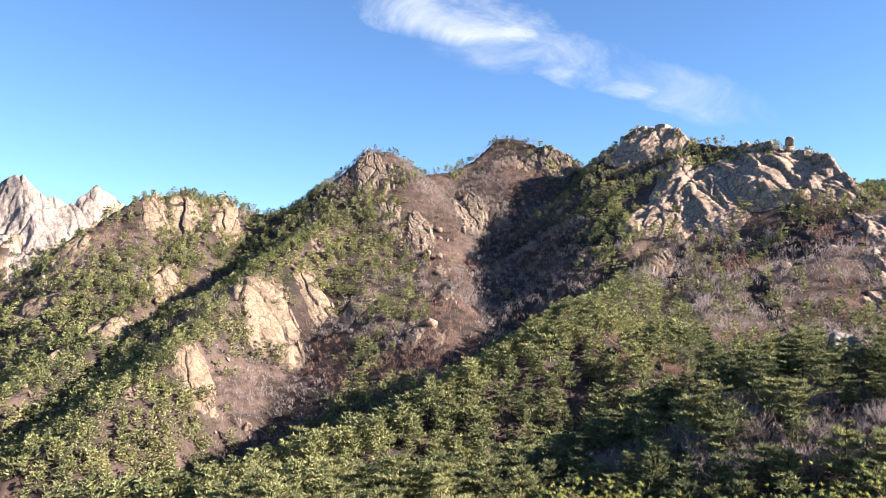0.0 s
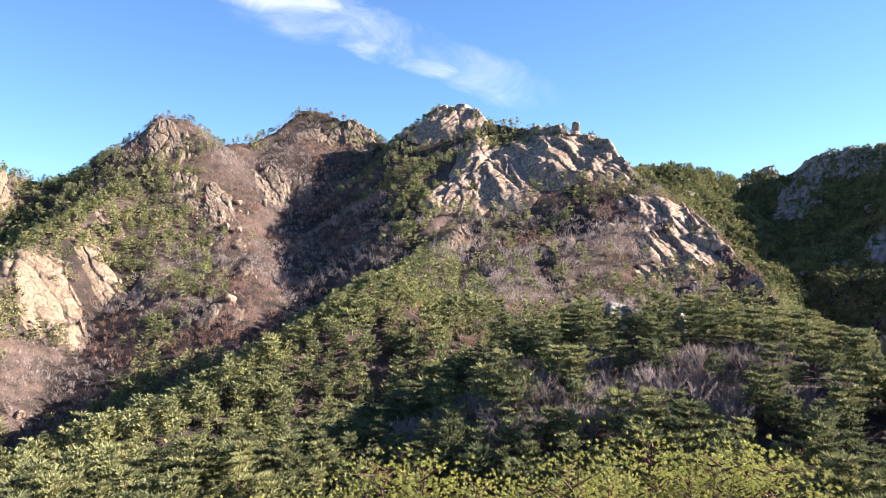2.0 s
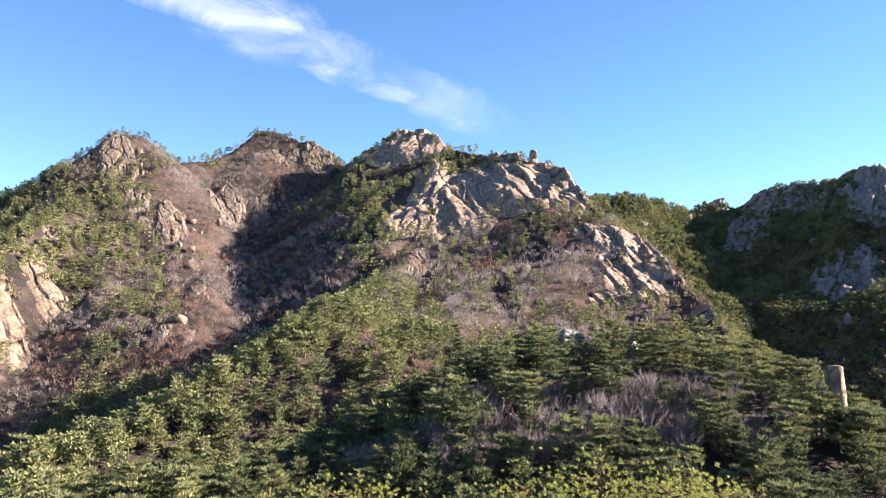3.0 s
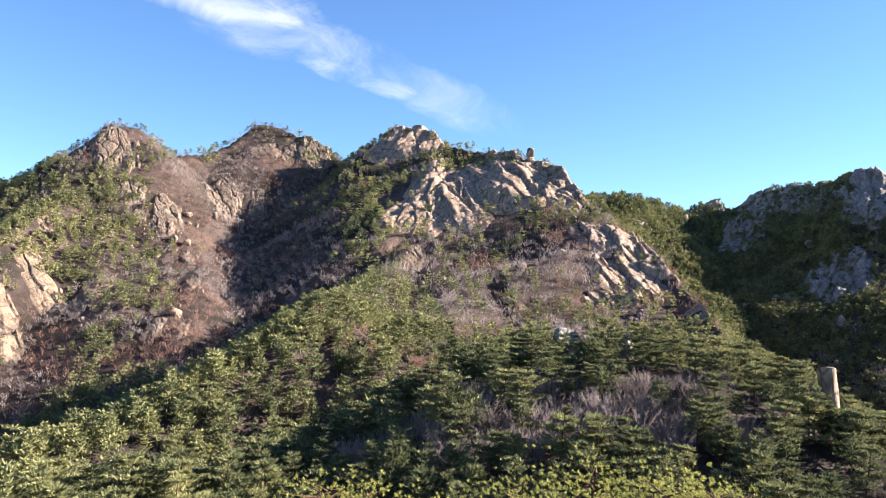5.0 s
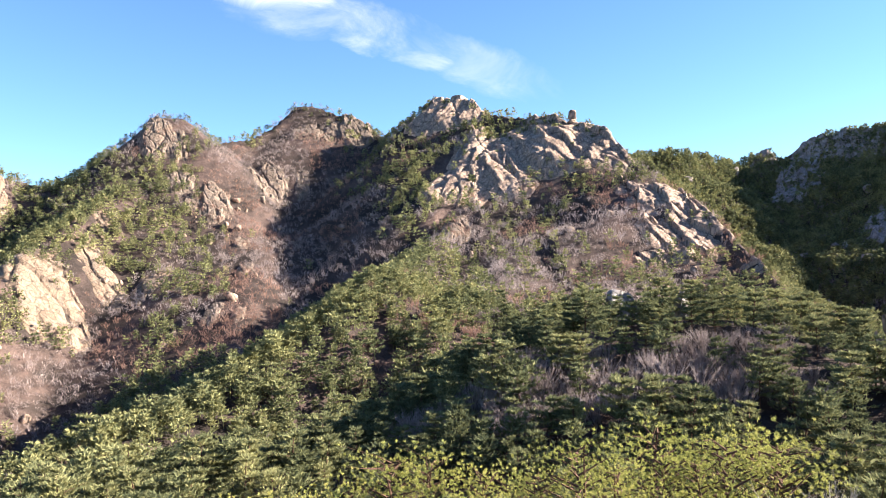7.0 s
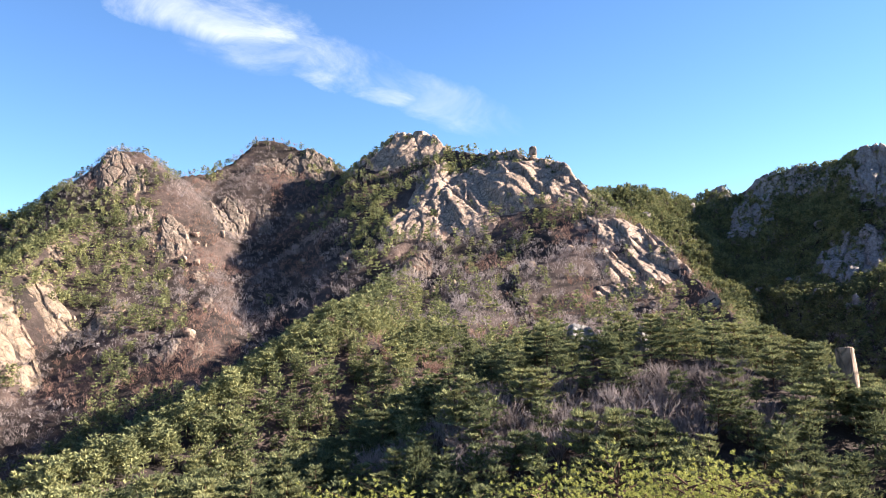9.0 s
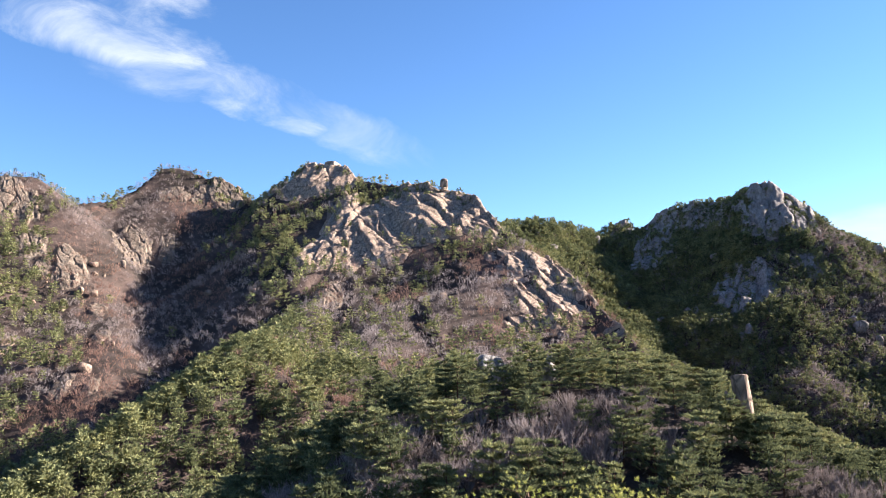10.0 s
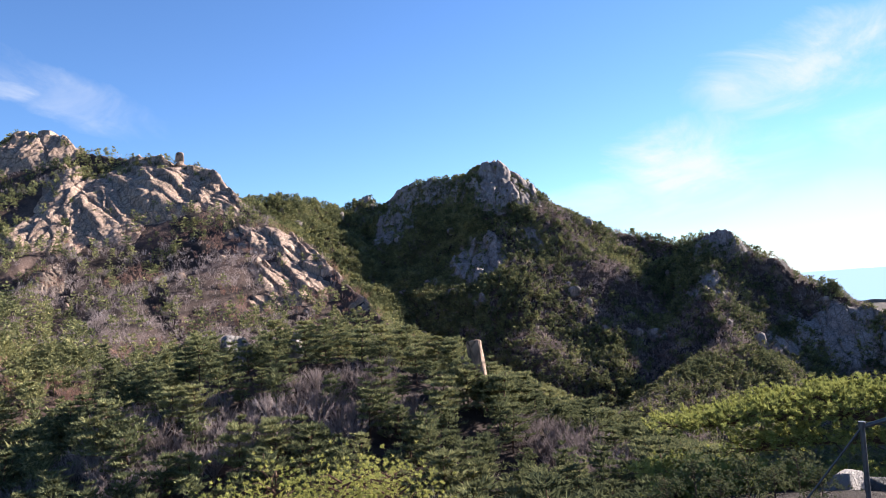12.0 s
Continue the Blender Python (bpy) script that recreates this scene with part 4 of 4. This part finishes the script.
BOUGHS = [  # each: the way of a limb, in degrees round, degrees up and metres from the eye; its thickness; twigs on each stretch
    ([(78, -12, 11.0), (74, -10.5, 10.8), (68, -10.6, 10.6), (63.7, -10.8, 10.4), (60.7, -11.2, 10.3), (58.6, -11.3, 10.3)], 0.09, 62),
    ([(78, -11, 11.2), (74, -10.0, 11.0), (69.7, -9.6, 10.9), (66.3, -9.7, 10.8), (63.6, -10.1, 10.7)], 0.07, 60),
    ([(78, -13, 10.8), (74, -12.0, 10.7), (68.8, -12.2, 10.5), (65.4, -12.4, 10.4), (62.8, -13.0, 10.4)], 0.06, 40),
    ([(78, -10, 11.4), (74, -9.3, 11.3), (71, -9.2, 11.2), (68.8, -9.2, 11.2)], 0.05, 50),
    ([(78, -15, 10.2), (73.7, -14.9, 10.0), (67.6, -14.9, 9.9), (63, -14.8, 9.8), (59.3, -14.6, 9.8), (57.2, -14.4, 9.8)], 0.08, 64),
    ([(78, -17, 9.8), (73.6, -16.3, 9.7), (65.8, -16.2, 9.6), (60.3, -15.9, 9.6), (57.8, -15.8, 9.6)], 0.06, 64),
]
wood_parts, leaf_parts = [limb_path([base - (0, 0, 0.4), (base + polar(77, -16, 11.0)) / 2 + (0.1, 0.1, 0), polar(77, -12, 11.2), polar(79, -6, 11.5)], 0.19, 0.09)], []
for way, thick, twigs in BOUGHS:
    pts = [polar(*w) for w in way]
    wood_parts.append(limb_path(pts, thick, 0.015, 6))
    for k in range(1, len(pts)):
        for _ in range(twigs):
            f = rng.uniform()
            p = pts[k - 1] * (1 - f) + pts[k] * f
            q = p + rng.normal(0, 1, 3) * np.array([0.20, 0.20, 0.045]) + np.array([0, 0, 0.06])
            wood_parts.append(tube(p, q, 0.010, 0.004, 3))
            for _ in range(5):
                c = q + rng.normal(0, 0.09, 3) * np.array([1, 1, 0.5])
                axis = unit(np.array([0, 0, 0.8]) + (c - p) * 0.9 + rng.normal(0, 0.25, 3))
                d = unit(axis + rng.normal(0, 0.62, (26, 3)))
                leaf_parts.append(blades(c + d * 0.02, d, 0.062 * rng.uniform(0.7, 1.2, 26), 0.011))
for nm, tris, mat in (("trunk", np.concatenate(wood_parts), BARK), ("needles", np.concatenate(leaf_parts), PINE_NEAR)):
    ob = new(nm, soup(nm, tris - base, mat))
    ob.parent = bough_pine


# a steel handrail of the lookout's path
STEEL, sn_, sl_, sb_ = material("dull_steel", 0.5, 0.5)
sl_.new(ramp(sn_, sl_, noise_tex(sn_, sl_, 30, 4, 0.6), [(0.3, (0.05, 0.05, 0.055)), (0.7, (0.10, 0.10, 0.105))]), sb_.inputs["Base Color"])
sb_.inputs["Metallic"].default_value = 0.6
rail = new("handrail")
foot = polar(70.0, -11.0, 7.0)
ground_z = on_land(foot[0], foot[1])
rail.location = (foot[0], foot[1], ground_z)
tagged(rail, "dull grey steel handrail with a round post", "handrail")


def pipe(name, pts, radius, parent, label=""):
    cu = bpy.data.curves.new(name, "CURVE")
    cu.dimensions, cu.bevel_depth, cu.bevel_resolution, cu.use_fill_caps = "3D", radius, 4, True
    sp = cu.splines.new("POLY")
    sp.points.add(len(pts) - 1)
    for p, q in zip(sp.points, pts):
        p.co = (*[float(v) for v in (np.array(q) - np.array(parent.location))], 1)
    tmp = bpy.data.objects.new(name, cu)
    me = bpy.data.meshes.new_from_object(tmp)
    bpy.data.objects.remove(tmp)
    me.materials.append(STEEL)
    ob = new(name, me)
    ob.parent = parent
    return tagged(ob, label)


post_top = foot
pipe("post", [(foot[0], foot[1], ground_z - 0.2), tuple(post_top)], 0.02, rail)
pipe("cap", [tuple(post_top - (0, 0, 0.035)), tuple(post_top + (0, 0, 0.012))], 0.028, rail, "rounded post cap")
pipe("top_rail", [tuple(post_top + (0.0, 0.0, -0.03)), tuple(polar(71.6, -10.7, 7.0)), tuple(polar(78, -9.2, 6.9)), tuple(polar(92, -8, 6.6))], 0.018, rail)
pipe("sloping_rail", [tuple(post_top + (0.0, 0.0, -0.03)), tuple(polar(66.3, -15.9, 7.1)), tuple(polar(64.5, -18.5, 7.1))], 0.008, rail)

# the standing stone on the near hill, its height set from the camera's view, with a smaller one against it
stone_pair = new("standing_stone")
sx, sy = polar(44.8, -6, 108.0)[:2]
stone_pair.location = (sx, sy, on_land(sx, sy))
tagged(stone_pair, "pale upright granite block standing on the near hill", "rock")
for nm, w, d, h, z, dx, dy, sd in (("tall_block", 2.2, 1.8, 6.4, -0.2, 0, 0, 301), ("side_block", 1.3, 1.3, 5.0, -1.3, -1.15, 0.8, 302)):
    ob = new(nm, rock_mesh(nm, w, d, h, GRANITE, 4, 0.02, 3, 0.2, sd))
    ob.parent = stone_pair
    ob.matrix_basis = pose(dx, dy, polar(44.8, -4.62, 108.0)[2] - stone_pair.location.z - 2.9 + z, 4, -6, -40)

# white-grey rocks, stretched from the ground up to their height in the camera's view
for az, el, w, sd in ((27.6, -3.0, 7.5, 311), (31.6, -3.1, 4.5, 312)):
    x, y, z = polar(az, el, 121.0)
    low = on_land(x, y) - 0.6
    boulder("hilltop_rock", x, y, low, w, w * 0.7, (z - low) / 0.86, "pale grey boulder standing out of the hilltop pines", GRANITE_PALE, 20, 3, sd, 3, "boulders of the hilltop", 0.6, 16)

# a white marker post on the middle ridge
WHITE, wn_, wl_, wb_ = material("white_paint", 0.6, 0.3)
wl_.new(ramp(wn_, wl_, noise_tex(wn_, wl_, 2, 5, 0.6), [(0.3, (0.55, 0.55, 0.53)), (0.7, (0.78, 0.78, 0.75))]), wb_.inputs["Base Color"])
mx, my = 88.0, 402.5
marker = new("marker_post")
marker.location = (mx, my, on_land(mx, my))
tagged(marker, "white-painted marker post with a dark cap", "marker post")
for nm, r0, z0, z1, mt in (("shaft", 0.75, -1, 4.6, WHITE), ("cap", 0.55, 4.6, 6.0, STEEL)):
    ob = new(nm, soup(nm, np.concatenate([tube((0, 0, z0), (0, 0, z1), r0, r0 * 0.85, 12), tube((0, 0, z1), (0, 0, z1 + 0.05), r0 * 0.85, 0.01, 12)]), mt))
    ob.parent = marker

# weathered boulder and low pines at the edge of the lookout, below the rail
for az, r, w, h, sd in ((71.8, 8.8, 0.8, 0.32, 411), (75.0, 8.0, 0.8, 0.4, 412), (68.6, 9.2, 0.7, 0.34, 413)):
    x, y, _ = polar(az, 0, r)
    boulder("lookout_boulder", float(x), float(y), on_land(x, y) - 0.15, w, w * 0.8, h, "pale weathered granite boulder beside the handrail", GRANITE_PALE, 30 * sd, 4, sd, 4, "boulders at the lookout")
edge_pines = []
for az, r, tall in ((57.5, 8.6, 1.0), (59.5, 9.0, 1.2), (61.0, 8.2, 0.9), (62.8, 8.8, 1.1), (64.5, 8.3, 0.95), (66.0, 9.0, 1.1), (67.4, 8.2, 0.8), (60.2, 7.6, 0.7), (63.6, 7.5, 0.7), (66.6, 7.6, 0.65)):
    x, y, _ = polar(az, 0, r)
    edge_pines.append((float(x), float(y), tall * 0.42))
plant("young_pine", "knee-high dark green pine at the edge of the lookout", [tufted_pine(1.0, 16, 9, 22, 0.075, 0.55) for _ in range(3)], BARK, PINE, "crown", edge_pines, "low pines at the lookout")
